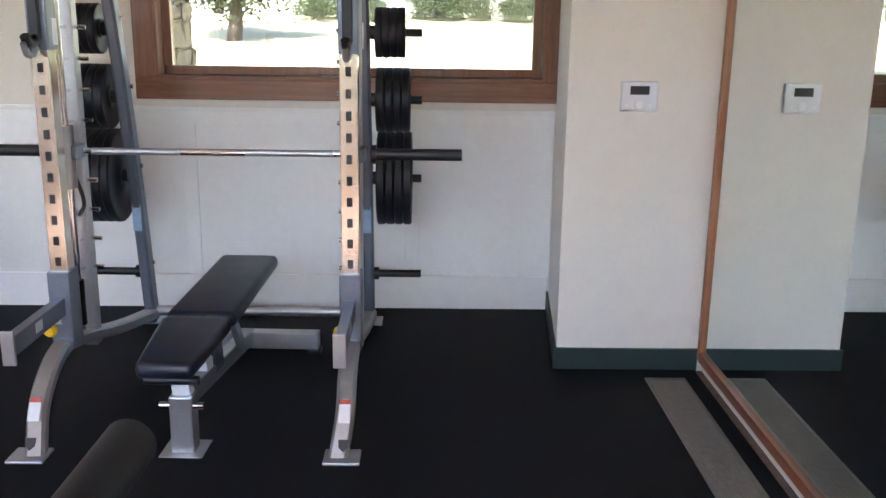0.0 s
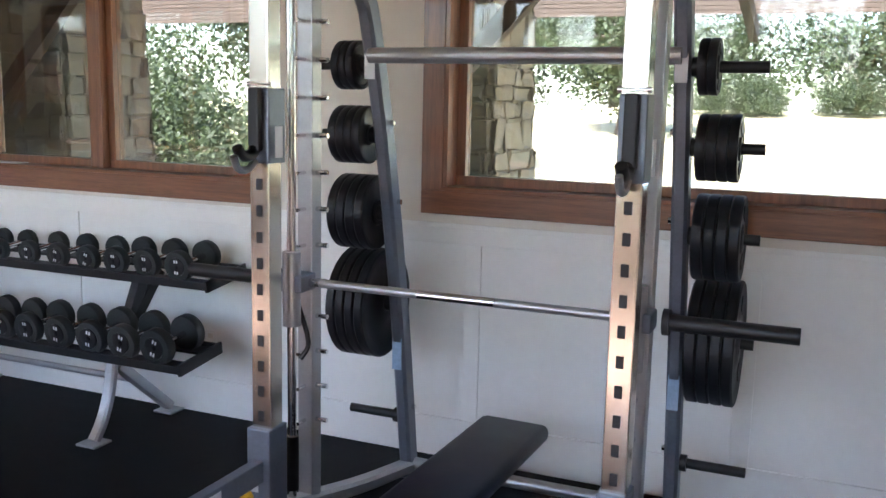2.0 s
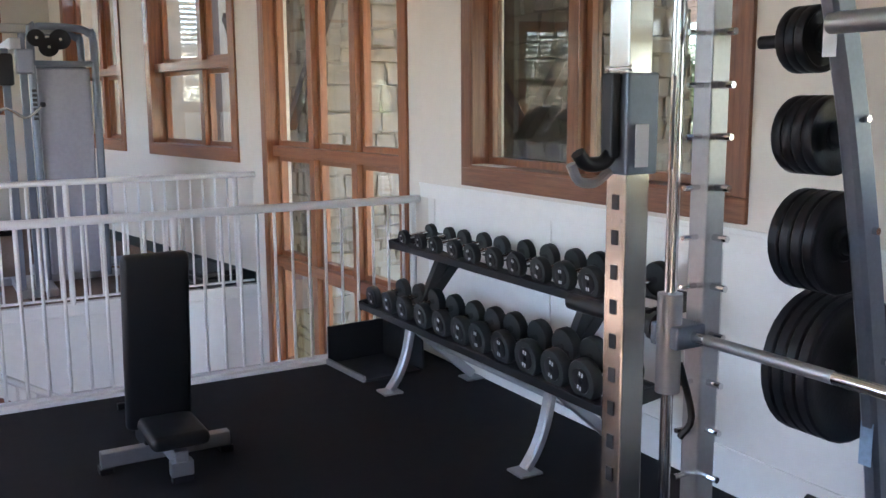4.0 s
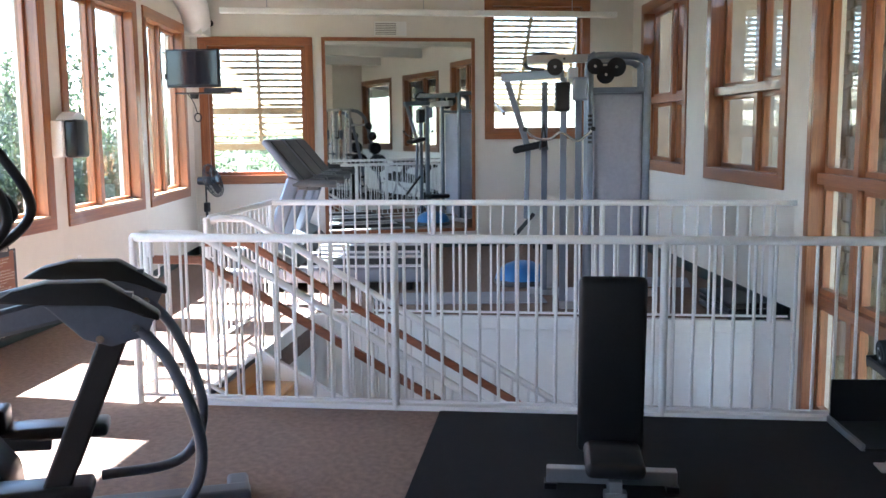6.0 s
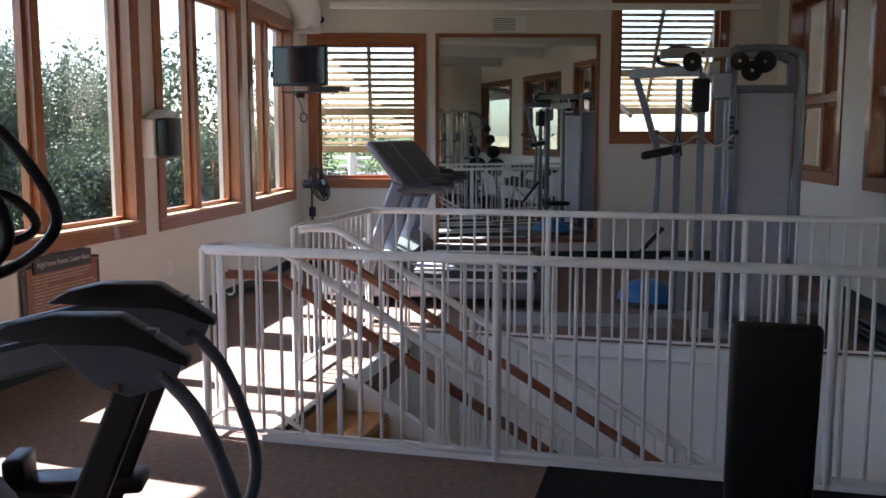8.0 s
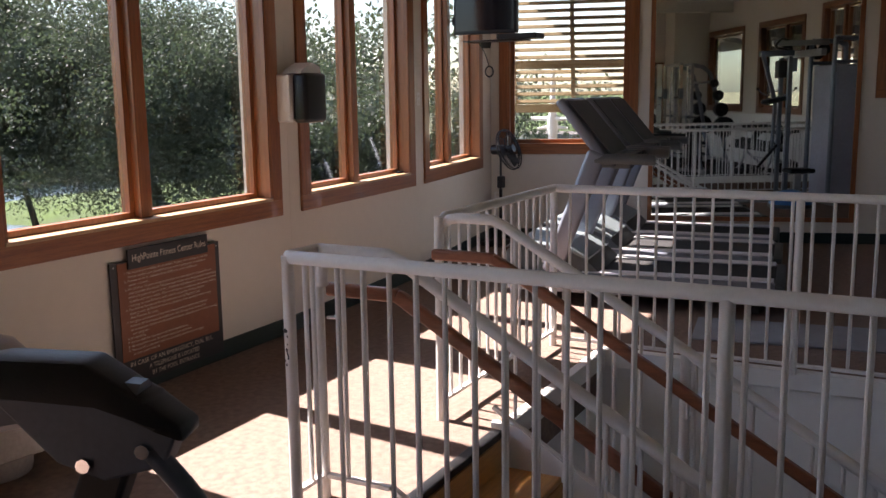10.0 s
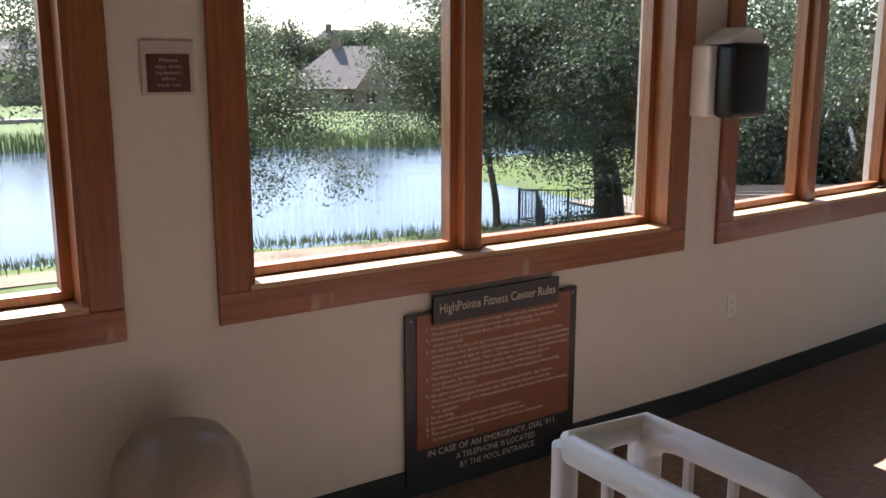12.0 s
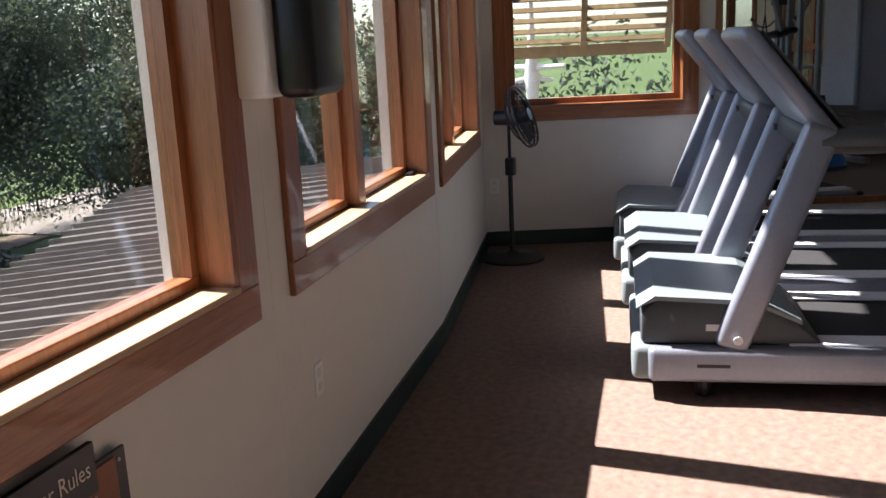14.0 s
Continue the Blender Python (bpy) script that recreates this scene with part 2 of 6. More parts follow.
def tube(bm, pts, r, n=10, closed=False):
    """A round tube along points, with caps."""
    pts = [Vector(p) for p in pts]
    rings, k = [], len(pts)
    ref = None
    for i, p in enumerate(pts):
        if closed:
            d = (pts[(i + 1) % k] - pts[i - 1]).normalized()
        else:
            d = (pts[min(i + 1, k - 1)] - pts[max(i - 1, 0)]).normalized()
        if ref is None:
            ref = d.orthogonal().normalized()
        ref = (ref - d * ref.dot(d)).normalized()
        b = d.cross(ref)
        rad = r[i] if isinstance(r, (list, tuple)) else r
        rings.append([bm.verts.new(p + (ref * math.cos(a) + b * math.sin(a)) * rad) for a in (2 * math.pi * j / n for j in range(n))])
    for i in range(k if closed else k - 1):
        a, c = rings[i], rings[(i + 1) % k]
        for j in range(n):
            bm.faces.new((a[j], a[(j + 1) % n], c[(j + 1) % n], c[j]))
    if not closed:
        bm.faces.new(rings[0][::-1])
        bm.faces.new(rings[-1])
    return bm


def tb(pts, r, n=10, closed=False):
    return tube(bmesh.new(), pts, r, n, closed)


def lathe(bm, profile, n=24, m=None):
    """Turns (radius, height) pairs about z."""
    rings = []
    for r, z in profile:
        rings.append([bm.verts.new((r * math.cos(2 * math.pi * j / n), r * math.sin(2 * math.pi * j / n), z)) for j in range(n)])
    for a, c in zip(rings, rings[1:]):
        for j in range(n):
            bm.faces.new((a[j], a[(j + 1) % n], c[(j + 1) % n], c[j]))
    bm.faces.new(rings[0][::-1])
    bm.faces.new(rings[-1])
    if m is not None:
        bmesh.ops.transform(bm, matrix=m, verts=[v for ring in rings for v in ring])
    return bm


def prism(bm, outline, depth, m=None, bevel=0.0):
    """Extrudes an outline in the xz plane along y by depth."""
    a = [bm.verts.new((x, 0, z)) for x, z in outline]
    b = [bm.verts.new((x, depth, z)) for x, z in outline]
    n = len(a)
    fs = [bm.faces.new(a), bm.faces.new(b[::-1])]
    for i in range(n):
        fs.append(bm.faces.new((a[i], b[i], b[(i + 1) % n], a[(i + 1) % n])))
    vs = a + b
    if bevel:
        r = bmesh.ops.bevel(bm, geom=list({e for f in fs for e in f.edges}), offset=bevel, segments=2, affect="EDGES", profile=0.5)
        vs = list({v for f in r["faces"] for v in f.verts} | {v for v in vs if v.is_valid})
    if m is not None:
        bmesh.ops.transform(bm, matrix=m, verts=vs)
    return bm


def sweep(bm, pts, w, h):
    """A rounded rectangular section, w sideways along x and h in the plane of the path, swept along a path of constant x."""
    pts = [Vector(p) for p in pts]
    rings = []
    c = min(w, h) * 0.22
    prof = [(-w / 2 + c, -h / 2), (w / 2 - c, -h / 2), (w / 2, -h / 2 + c), (w / 2, h / 2 - c), (w / 2 - c, h / 2), (-w / 2 + c, h / 2), (-w / 2, h / 2 - c), (-w / 2, -h / 2 + c)]
    for i, p in enumerate(pts):
        d = (pts[min(i + 1, len(pts) - 1)] - pts[max(i - 1, 0)]).normalized()
        n = Vector((1, 0, 0)).cross(d).normalized()
        rings.append([bm.verts.new(p + Vector((a, 0, 0)) + n * b) for a, b in prof])
    for a, b in zip(rings, rings[1:]):
        for j in range(8):
            bm.faces.new((a[j], a[(j + 1) % 8], b[(j + 1) % 8], b[j]))
    bm.faces.new(rings[0][::-1])
    bm.faces.new(rings[-1])
    return bm


def smooth_path(pts, steps=6):
    """Catmull-Rom points through pts."""
    p = [Vector(q) for q in pts]
    p = [p[0] * 2 - p[1]] + p + [p[-1] * 2 - p[-2]]
    out = []
    for i in range(1, len(p) - 2):
        for s in range(steps):
            t = s / steps
            out.append(0.5 * (2 * p[i] + (p[i + 1] - p[i - 1]) * t + (2 * p[i - 1] - 5 * p[i] + 4 * p[i + 1] - p[i + 2]) * t * t + (3 * p[i] - p[i - 1] - 3 * p[i + 1] + p[i + 2]) * t ** 3))
    return out + [p[-2]]


def wall_frame(p0, p1):
    """x runs along the wall from p0 to p1 (left to right seen from indoors), y points outdoors."""
    d = Vector((p1[0] - p0[0], p1[1] - p0[1], 0)).normalized()
    m = Matrix((d, Vector((-d.y, d.x, 0)), Vector((0, 0, 1)))).transposed().to_4x4()
    m.translation = (p0[0], p0[1], 0)
    return m, math.hypot(p1[0] - p0[0], p1[1] - p0[1])


def wall(name, p0, p1, z0, z1, holes=(), thick=0.22, mat="wall", over=0.0):
    m, length = wall_frame(p0, p1)
    bm = bmesh.new()
    xs = sorted({-over, length + over, *[h[0] for h in holes], *[h[1] for h in holes]})
    for a, b in zip(xs, xs[1:]):
        cuts = sorted((h[2], h[3]) for h in holes if h[0] < (a + b) / 2 < h[1])
        z = z0
        for c, d in cuts:
            if c > z:
                box(bm, a, b, 0, thick, z, c)
            z = d
        if z < z1:
            box(bm, a, b, 0, thick, z, z1)
    ob = solo(name, bm, mat, kind="structure", m=m)
    return ob


WINDOWS = [0]


def window(m, x0, x1, z0, z1, mullions=(), transoms=(), casing=0.11, depth=0.13, tone="wood", proud=0.022, sash=0.045, sill="", glazing="glass"):
    """A timber window in the hole x0..x1, z0..z1 of a wall with frame m: casing indoors, jambs, sill, sash and panes."""
    WINDOWS[0] += 1
    h, v = (tone + "_h", tone + "_v")
    w = tagged(new(f"window_{WINDOWS[0]}"), "stained timber window with clear glass panes", "window", kind="structure")
    w.matrix_world = m
    c = casing
    part("casing", bx(x0 - c, x1 + c, -proud, 0.0, z0 - c, z0, 0.004), h, w)
    part("casing", bx(x0 - c, x1 + c, -proud, 0.0, z1, z1 + c, 0.004), h, w)
    part("casing", bx(x0 - c, x0, -proud, 0.0, z0, z1, 0.004), v, w)
    part("casing", bx(x1, x1 + c, -proud, 0.0, z0, z1, 0.004), v, w)
    t = 0.02
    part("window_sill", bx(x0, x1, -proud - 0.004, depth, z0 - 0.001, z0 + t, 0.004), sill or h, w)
    part("jamb", bx(x0, x0 + t, -proud + 0.004, depth, z0 + t, z1 - t), v, w)
    part("jamb", bx(x1 - t, x1, -proud + 0.004, depth, z0 + t, z1 - t), v, w)
    part("head", bx(x0, x1, -proud + 0.004, depth, z1 - t, z1), h, w)
    xs = [x0 + t, *mullions, x1 - t]
    zs = [z0 + t, *transoms, z1 - t]
    for q in mullions:
        part("mullion", bx(q - 0.045, q + 0.045, depth - 0.085, depth + 0.05, z0 + t, z1 - t, 0.004), v, w)
    for q in transoms:
        part("transom", bx(x0 + t, x1 - t, 0.035, depth + 0.045, q - 0.045, q + 0.045, 0.004), h, w)
    for i, (a, b) in enumerate(zip(xs, xs[1:])):
        a += 0.045 if i else 0
        b -= 0.045 if i < len(xs) - 2 else 0
        for k, (e, f) in enumerate(zip(zs, zs[1:])):
            e += 0.045 if k else 0
            f -= 0.045 if k < len(zs) - 2 else 0
            s = sash
            bm = bmesh.new()
            box(bm, a, b, depth - 0.035, depth + 0.03, e, e + s, 0.004)
            box(bm, a, b, depth - 0.035, depth + 0.03, f - s, f, 0.004)
            box(bm, a, a + s, depth - 0.034, depth + 0.029, e + s, f - s)
            box(bm, b - s, b, depth - 0.034, depth + 0.029, e + s, f - s)
            part("window_frame", bm, v, w)
            g = part("pane", bx(a + s - 0.005, b - s + 0.005, depth, depth + 0.006, e + s - 0.005, f - s + 0.005), glazing, w)
            g.visible_shadow = False
    return w


# ---- the room ----
SOUTH = [(1.75, -1.62), (-4.83, -1.625), (-6.1, -1.632), (-7.40, -1.668), (-8.5, -1.745), (-9.55, -1.845), (-10.8, -2.04), (-11.915, -2.22)]
SW_C = (-11.915, -2.22)
NW_C = (-13.66, 3.864)
TOP = 3.75
LOW = -3.2

# floors with the stairwell left open
fl = bmesh.new()
box(fl, -5.03, 2.0, -2.6, 5.3, -0.3, 0.0)
box(fl, -14.0, -7.86, -2.9, 5.3, -0.3, 0.0)
box(fl, -7.86, -5.03, -2.9, 0.47, -0.3, 0.0)
solo("floor", fl, "carpet", "brown speckled loop carpet", "floor", kind="structure")
solo("floor_rubber", bx(-4.97, 1.52, 2.04, 4.985, 0.0, 0.010, 0.003), "rubber", "black rubber sports flooring over the carpet", "floor", kind="structure")
# unseen lower floor, kept pale so it bounces daylight up the stairwell
solo("floor_lower", bx(-7.9, -4.95, 0.4, 5.3, LOW - 0.2, LOW), "concrete", kind="structure")
# unseen slab, added so that its north eave shades the stone piers
solo("roof", bx(-14.2, 2.4, -2.95, 6.9, TOP + 0.2, TOP + 0.42), "timber_dark", "unseen dark roof slab, its deep north eave added to shade the piers", "roof", kind="structure")
solo("ceiling", bx(-14.0, 2.0, -2.9, 5.6, TOP, TOP + 0.2), "ceiling", kind="structure")

# north wall: straight by the weights, then bending in towards the west
mN, LN = wall_frame((-4.98, 5.0), (1.75, 5.0))
NX = lambda x: x + 4.98
n_holes = [(NX(-4.32), NX(-2.30), 1.29, 3.05), (NX(-1.27), NX(0.86), 1.31, 3.05)]
wall("wall_north_1", (-4.98, 5.0), (1.75, 5.0), -0.3, TOP, n_holes)
window(mN, *n_holes[0], mullions=(NX(-3.42),), tone="oak_n", glazing="glass_dimming")
window(mN, *n_holes[1], tone="oak_n", glazing="glass_dimming")
pT0, pT1 = (-7.86, 4.78), (-4.98, 5.0)
mT, LT = wall_frame(pT0, pT1)
wall("wall_north_2", pT0, pT1, LOW, TOP, [(0.38, LT - 0.24, -2.95, 3.2)])
window(mT, 0.38, LT - 0.24, -2.95, 3.2, mullions=(0.38 + (LT - 0.62) * 0.34, 0.38 + (LT - 0.62) * 0.66), transoms=(-1.75, -0.72, 0.28, 1.27), tone="wood", casing=0.09)
mW2, LW2 = wall_frame(NW_C, pT0)
nx = lambda x: (x - NW_C[0]) / (pT0[0] - NW_C[0]) * LW2
h2 = [(nx(-13.0), nx(-11.10), 1.245, 3.3), (nx(-10.15), nx(-8.20), 1.245, 3.3)]
wall("wall_north_3", NW_C, pT0, -0.3, TOP, h2)
for h in h2:
    window(mW2, *h, mullions=(h[0] + (h[1] - h[0]) * 0.56,), transoms=(2.08,), tone="wood", depth=0.17)

# west wall
mW, LW = wall_frame(SW_C, NW_C)
wy = lambda y: (y - SW_C[1]) / (NW_C[1] - SW_C[1]) * LW
hW = [(wy(-2.03), wy(-0.726), 1.075, 2.895), (wy(1.816), wy(3.132), 1.66, 3.478)]
wall("wall_west", SW_C, NW_C, -0.3, TOP, hW, over=0.1)
window(mW, *hW[0], tone="wood", casing=0.10, glazing="glass_tinted")
window(mW, *hW[1], tone="wood", casing=0.10, glazing="glass_tinted")

# south wall, bent in shallow facets
# the first window is unseen, added to let light into the east end
SOUTH_WINDOWS = [(0.6, -1.75), (-2.30, -4.56), (-5.09, -7.17), (-7.63, -9.33), (-9.77, -11.42)]
S_TOP = 3.0
S_SILL = 0.955
corners = [SOUTH[0], SOUTH[1], SOUTH[3], SOUTH[5], SOUTH[7]]
for n, (p, q) in enumerate(zip(corners, corners[1:])):
    mS, LS = wall_frame(p, q)
    sx = lambda x: (x - p[0]) / (q[0] - p[0]) * LS
    inside = [w for w in SOUTH_WINDOWS if p[0] > w[0] and w[1] > q[0]]
    hs = [(sx(a), sx(b), S_SILL, S_TOP) for a, b in inside]
    wall(f"wall_south_{n + 1}", p, q, -0.3, TOP, hs, over=0.012)
    for h in hs:
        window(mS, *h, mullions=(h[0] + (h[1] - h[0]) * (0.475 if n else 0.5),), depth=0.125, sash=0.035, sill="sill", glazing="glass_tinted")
    solo("baseboard", bx(0, LS, -0.012, 0, 0.0, 0.115), "base_green", kind="structure", m=mS)
wall("wall_east", (1.56, 5.3), (1.56, -1.9), -0.3, TOP)
solo("baseboard", bx(0, LW, -0.012, 0, 0, 0.115), "base_green", kind="structure", m=mW)
solo("baseboard", bx(0, LW2, -0.012, 0, 0, 0.115), "base_green", kind="structure", m=mW2)

# pier by the mirror
col = box(bmesh.new(), 0.845, 1.56, 4.06, 5.0, 0, TOP)
for v in col.verts:
    if v.co.x < 1 and v.co.y > 4.5:
        v.co.x = 0.925
solo("wall_pier", col, "wall", kind="structure")
solo("baseboard", bx(0.833, 1.53, 4.046, 4.06, 0, 0.115), "base_green", kind="structure")
solo("baseboard", beam(bmesh.new(), (0.838, 4.046, 0.0575), (0.918, 5.0, 0.0575), 0.014, 0.115), "base_green", kind="structure")

# wainscot on the straight north wall
solo("baseboard", bx(-4.98, 0.91, 4.985, 5.0, 0, 0.205, 0.002), "white", kind="structure")
for x in (-4.83, -3.56, -2.35, -1.11, 0.13):
    solo("trim", bx(x - 0.04, x + 0.04, 4.988, 5.0, 0.205, 1.062, 0.002), "white", kind="structure")
solo("trim", bx(-4.98, 0.92, 4.987, 5.0, 1.062, 1.155, 0.002), "white", kind="structure")
solo("trim", bx(-4.98, 0.92, 4.979, 4.987, 1.135, 1.16, 0.003), "white", kind="structure")
pn = bmesh.new()
for a, b in ((-4.79, -3.60), (-3.52, -2.39), (-2.31, -1.15), (-1.07, 0.09), (0.17, 0.92)):
    box(pn, a, b, 4.996, 5.0, 0.205, 1.062)
solo("trim_panel", pn, "white", kind="structure")
# ---- stairwell ----
solo("wall_stairwell", bx(-8.0, -7.83, 0.44, 5.0, LOW, -0.02), "white", kind="structure")
solo("wall_stairwell", bx(-5.03, -4.9, 0.47, 5.0, LOW, -0.3), "white", kind="structure")
solo("wall_stairwell", bx(-8.0, -4.9, 0.34, 0.47, LOW, -0.3), "white", kind="structure")
solo("trim_well", bx(-7.87, -7.80, 0.47, 4.8, -0.10, 0.012, 0.004), "white", kind="structure")
solo("trim_well", bx(-7.80, -6.26, 0.44, 0.50, -0.10, 0.012, 0.004), "white", kind="structure")
solo("trim_well", bx(-5.05, -4.98, 0.47, 5.0, -0.10, 0.03, 0.004), "white", kind="structure")
RISE, GOING, Y0 = 0.178, 0.305, 0.50
stairs = thing("stairs", "flight of golden oak stairs with painted white strings", "stairs")
for n in range(11):
    y = Y0 + GOING * n
    z = -RISE * (n + 1)
    part("riser", bx(-6.20, -5.10, y - 0.012, y + 0.006, z, z + RISE - 0.03), "tread", stairs)
    part("tread", bx(-6.20, -5.10, y - 0.02, y + GOING, z - 0.03, z, 0.008), "tread", stairs)
part("nosing", bx(-6.20, -5.05, 0.44, 0.50, -0.03, 0.008, 0.006), "black_metal", stairs, "ribbed dark nosing strip")
for x in (-6.24, -5.08):
    bm = bmesh.new()
    prism(bm, [(0.42, 0.03), (0.55, 0.03), (0.55 + GOING * 11, 0.03 - RISE * 11), (0.55 + GOING * 11, -0.40 - RISE * 11), (0.42, -0.40)], 0.04, Matrix.Translation((x + 0.02, 0, 0)) @ pose(0, 0, 0, 0, 0, 90))
    part("string", bm, "white", stairs, "white painted string")


def railing(label, runs, slope_run=None, pitch=0.112):
    """runs: level stretches as (p, q, posts); pipes, posts and balusters in white enamel."""
    r = thing("railing", label, "railing", group="stair railings")
    for p, q, posts, bottom in runs:
        p, q = Vector((*p, 0)), Vector((*q, 0))
        L = (q - p).length
        d = (q - p) / L
        part("bottom_rail", beam(bmesh.new(), p + Vector((0, 0, bottom)), q + Vector((0, 0, bottom)), 0.03, 0.016), "rail_white", r)
        for s in posts:
            c = p + d * s
            part("post", tb([c, c + Vector((0, 0, 1.05))], 0.024, 12), "rail_white", r, smooth=True)
        k = max(1, round(L / pitch))
        for i in range(1, k):
            c = p + d * (L * i / k)
            if all(abs(L * i / k - s) > 0.04 for s in posts):
                part("baluster", tb([c + Vector((0, 0, bottom)), c + Vector((0, 0, 1.04))], 0.0100, 8), "rail_white", r, smooth=True)
    return r


def sloped_rail(r, x, start, level_to, end_y, pipe=0.026, low=0.09):
    """The guard down one side of the flight: a pipe that runs level from start, then follows the pitch."""
    k = RISE / GOING
    pts = [(x, start, 0.90), (x, start, 1.00), (x, start + 0.03, 1.035), (x, start + 0.08, 1.045), (x, level_to, 1.045), (x, level_to + 0.06, 1.02), (x, end_y, 1.02 - (end_y - level_to - 0.06) * k)]
    part("top_pipe", tb(pts, pipe, 12), "rail_white", r, smooth=True)
    y = level_to + 0.12
    while y < end_y:
        z = 1.02 - (y - level_to - 0.06) * k
        part("baluster", tb([(x, y, z - 0.93), (x, y, z)], 0.0100, 8), "rail_white", r, smooth=True)
        y += 0.125
    part("bottom_rail", beam(bmesh.new(), (x, level_to, 0.10), (x, end_y, 0.10 - (end_y - level_to) * k), 0.03, 0.016), "rail_white", r)
    for yy in (level_to + 0.95, level_to + 2.3):
        z = 1.02 - (yy - level_to - 0.06) * k
        part("post", tb([(x, yy, z - 1.25), (x, yy, z)], 0.024, 10), "rail_white", r, smooth=True)


near = railing("white painted steel guard rail with chipped corner post", [((-5.0, 0.14), (-5.0, 4.98), (0.0, 1.63, 3.21, 4.80), 0.055), ((-5.02, 0.14), (-5.19, 0.14), (0.17,), 0.10), ((-5.19, 0.16), (-5.19, 0.46), (), 0.10)], 0)
part("top_pipe", tb([(-5.19, 0.46, 1.045), (-5.19, 0.15, 1.045), (-5.01, 0.14, 1.045), (-5.0, 0.16, 1.045), (-5.0, 4.99, 1.045)], 0.026, 12), "rail_white", near, smooth=True)
sloped_rail(near, -5.19, 0.16, 0.47, 3.4)
for n in range(16):
    chips = bmesh.new()
    a, z = random.uniform(-0.9, 0.9) - 0.5, 0.70 + random.uniform(-0.075, 0.075)
    c = Vector((-5.0 + 0.0235 * math.cos(a), 0.14 + 0.0235 * math.sin(a), z))
    s = random.uniform(0.003, 0.008)
    bmesh.ops.create_icosphere(chips, subdivisions=1, radius=s, matrix=Matrix.Translation(c) @ Matrix.Diagonal((0.45, 0.8, 1.3, 1)))
    part("paint_chip", chips, "chip", near, "dark chip in the white paint")
far = railing("white painted steel guard rail round the stair opening", [((-7.80, 0.14), (-7.80, 4.74), (0.0, 1.50, 3.0, 4.45), 0.055), ((-6.22, 0.14), (-7.80, 0.14), (0.0,), 0.10)])
part("top_pipe", tb([(-6.22, 0.14, 0.95), (-6.235, 0.14, 1.02), (-6.29, 0.14, 1.045), (-7.79, 0.14, 1.045), (-7.80, 0.16, 1.045), (-7.80, 4.78, 1.045)], 0.026, 12), "rail_white", far, smooth=True)
sloped_rail(far, -6.25, 0.15, 0.42, 3.4)
for x, side in ((-5.27, -1), (-6.17, 1)):
    hr = thing("handrail", "round stained wooden handrail on white hooked brackets", "handrail", group="handrails")
    k = RISE / GOING
    bm = bmesh.new()
    for p, q in (((x, 0.13, 0.87), (x, 0.47, 0.87)), ((x, 0.46, 0.872), (x, 3.4, 0.872 - 2.94 * k))):
        beam(bm, p, q, 0.042, 0.055, 0.012)
    part("rail", bm, "handrail", hr)
    for y, z in ((0.18, 0.845), (1.4, 0.845 - 0.94 * k), (2.5, 0.845 - 2.04 * k)):
        part("bracket", tb([(x, y, z), (x, y, z - 0.075), (x - side * 0.03, y, z - 0.085), (x - side * 0.075, y, z - 0.075)], 0.007, 8), "rail_white", hr, smooth=True)

# ---- mirrors ----
mm = thing("wall_mirror", "tall wall mirror in a narrow stained wood frame", "mirror", mW)
a, b, z0, z1 = wy(-0.464), wy(1.534), 0.283, 2.948
part("glass", bx(a, b, -0.012, -0.002, z0, z1), "mirror", mm)
for nm, q in (("frame", (a - 0.05, a, -0.025, 0, z0 - 0.05, z1 + 0.05)), ("frame", (b, b + 0.05, -0.025, 0, z0 - 0.05, z1 + 0.05)), ("frame", (a, b, -0.024, 0, z1, z1 + 0.05)), ("frame", (a, b, -0.024, 0, z0 - 0.05, z0))):
    part(nm, bx(*q, bevel=0.003), "wood_v", mm)
em = thing("wall_mirror", "large mirror panel in a thin wooden frame beside the pier", "mirror")
part("glass", bx(1.535, 1.548, -0.9, 3.985, 0.12, 2.4), "mirror", em)
part("frame", bx(1.518, 1.56, 3.985, 4.02, 0.08, 2.44, 0.003), "wood_v", em)
part("frame", bx(1.518, 1.56, -0.94, -0.9, 0.08, 2.44, 0.003), "wood_v", em)
part("frame", bx(1.516, 1.56, -0.9, 3.985, 0.075, 0.12, 0.003), "handrail", em)
part("frame", bx(1.516, 1.56, -0.9, 3.985, 2.4, 2.44, 0.003), "handrail", em)

# ---- pier fittings ----
th = thing("thermostat", "white wall thermostat with a small grey display", "thermostat", Matrix.Translation((1.165, 4.06, 1.32)) @ Matrix.Scale(1.12, 4))
part("body", bx(-0.075, 0.075, -0.022, 0, -0.06, 0.06, 0.006), "label_white", th)
part("display", bx(-0.038, 0.038, -0.025, -0.022, 0.008, 0.042), "ink", th, "dark display")
part("dial", lathe(bmesh.new(), [(0.02, 0), (0.02, 0.005), (0.016, 0.007)], 16, Matrix.Translation((0, -0.022, -0.032)) @ pose(0, 0, 0, 90)), "white", th)
for x in (-0.05, 0.045):
    part("button", bx(x - 0.006, x + 0.006, -0.026, -0.022, -0.04, -0.03), "white", th)
gr = thing("floor_grille", "long slotted aluminium floor grille beside the mirror", "grille", Matrix.Translation((1.24, 0, 0.010)))
part("frame", bx(0.01, 0.20, 1.30, 3.92, 0, 0.003), "ink", gr)
for q in ((0.01, 0.03, 1.30, 3.92), (0.18, 0.20, 1.30, 3.92), (0.03, 0.18, 1.30, 1.33), (0.03, 0.18, 3.89, 3.92)):
    part("border", bx(*q, 0.0, 0.010, 0.002), "vent_metal", gr)
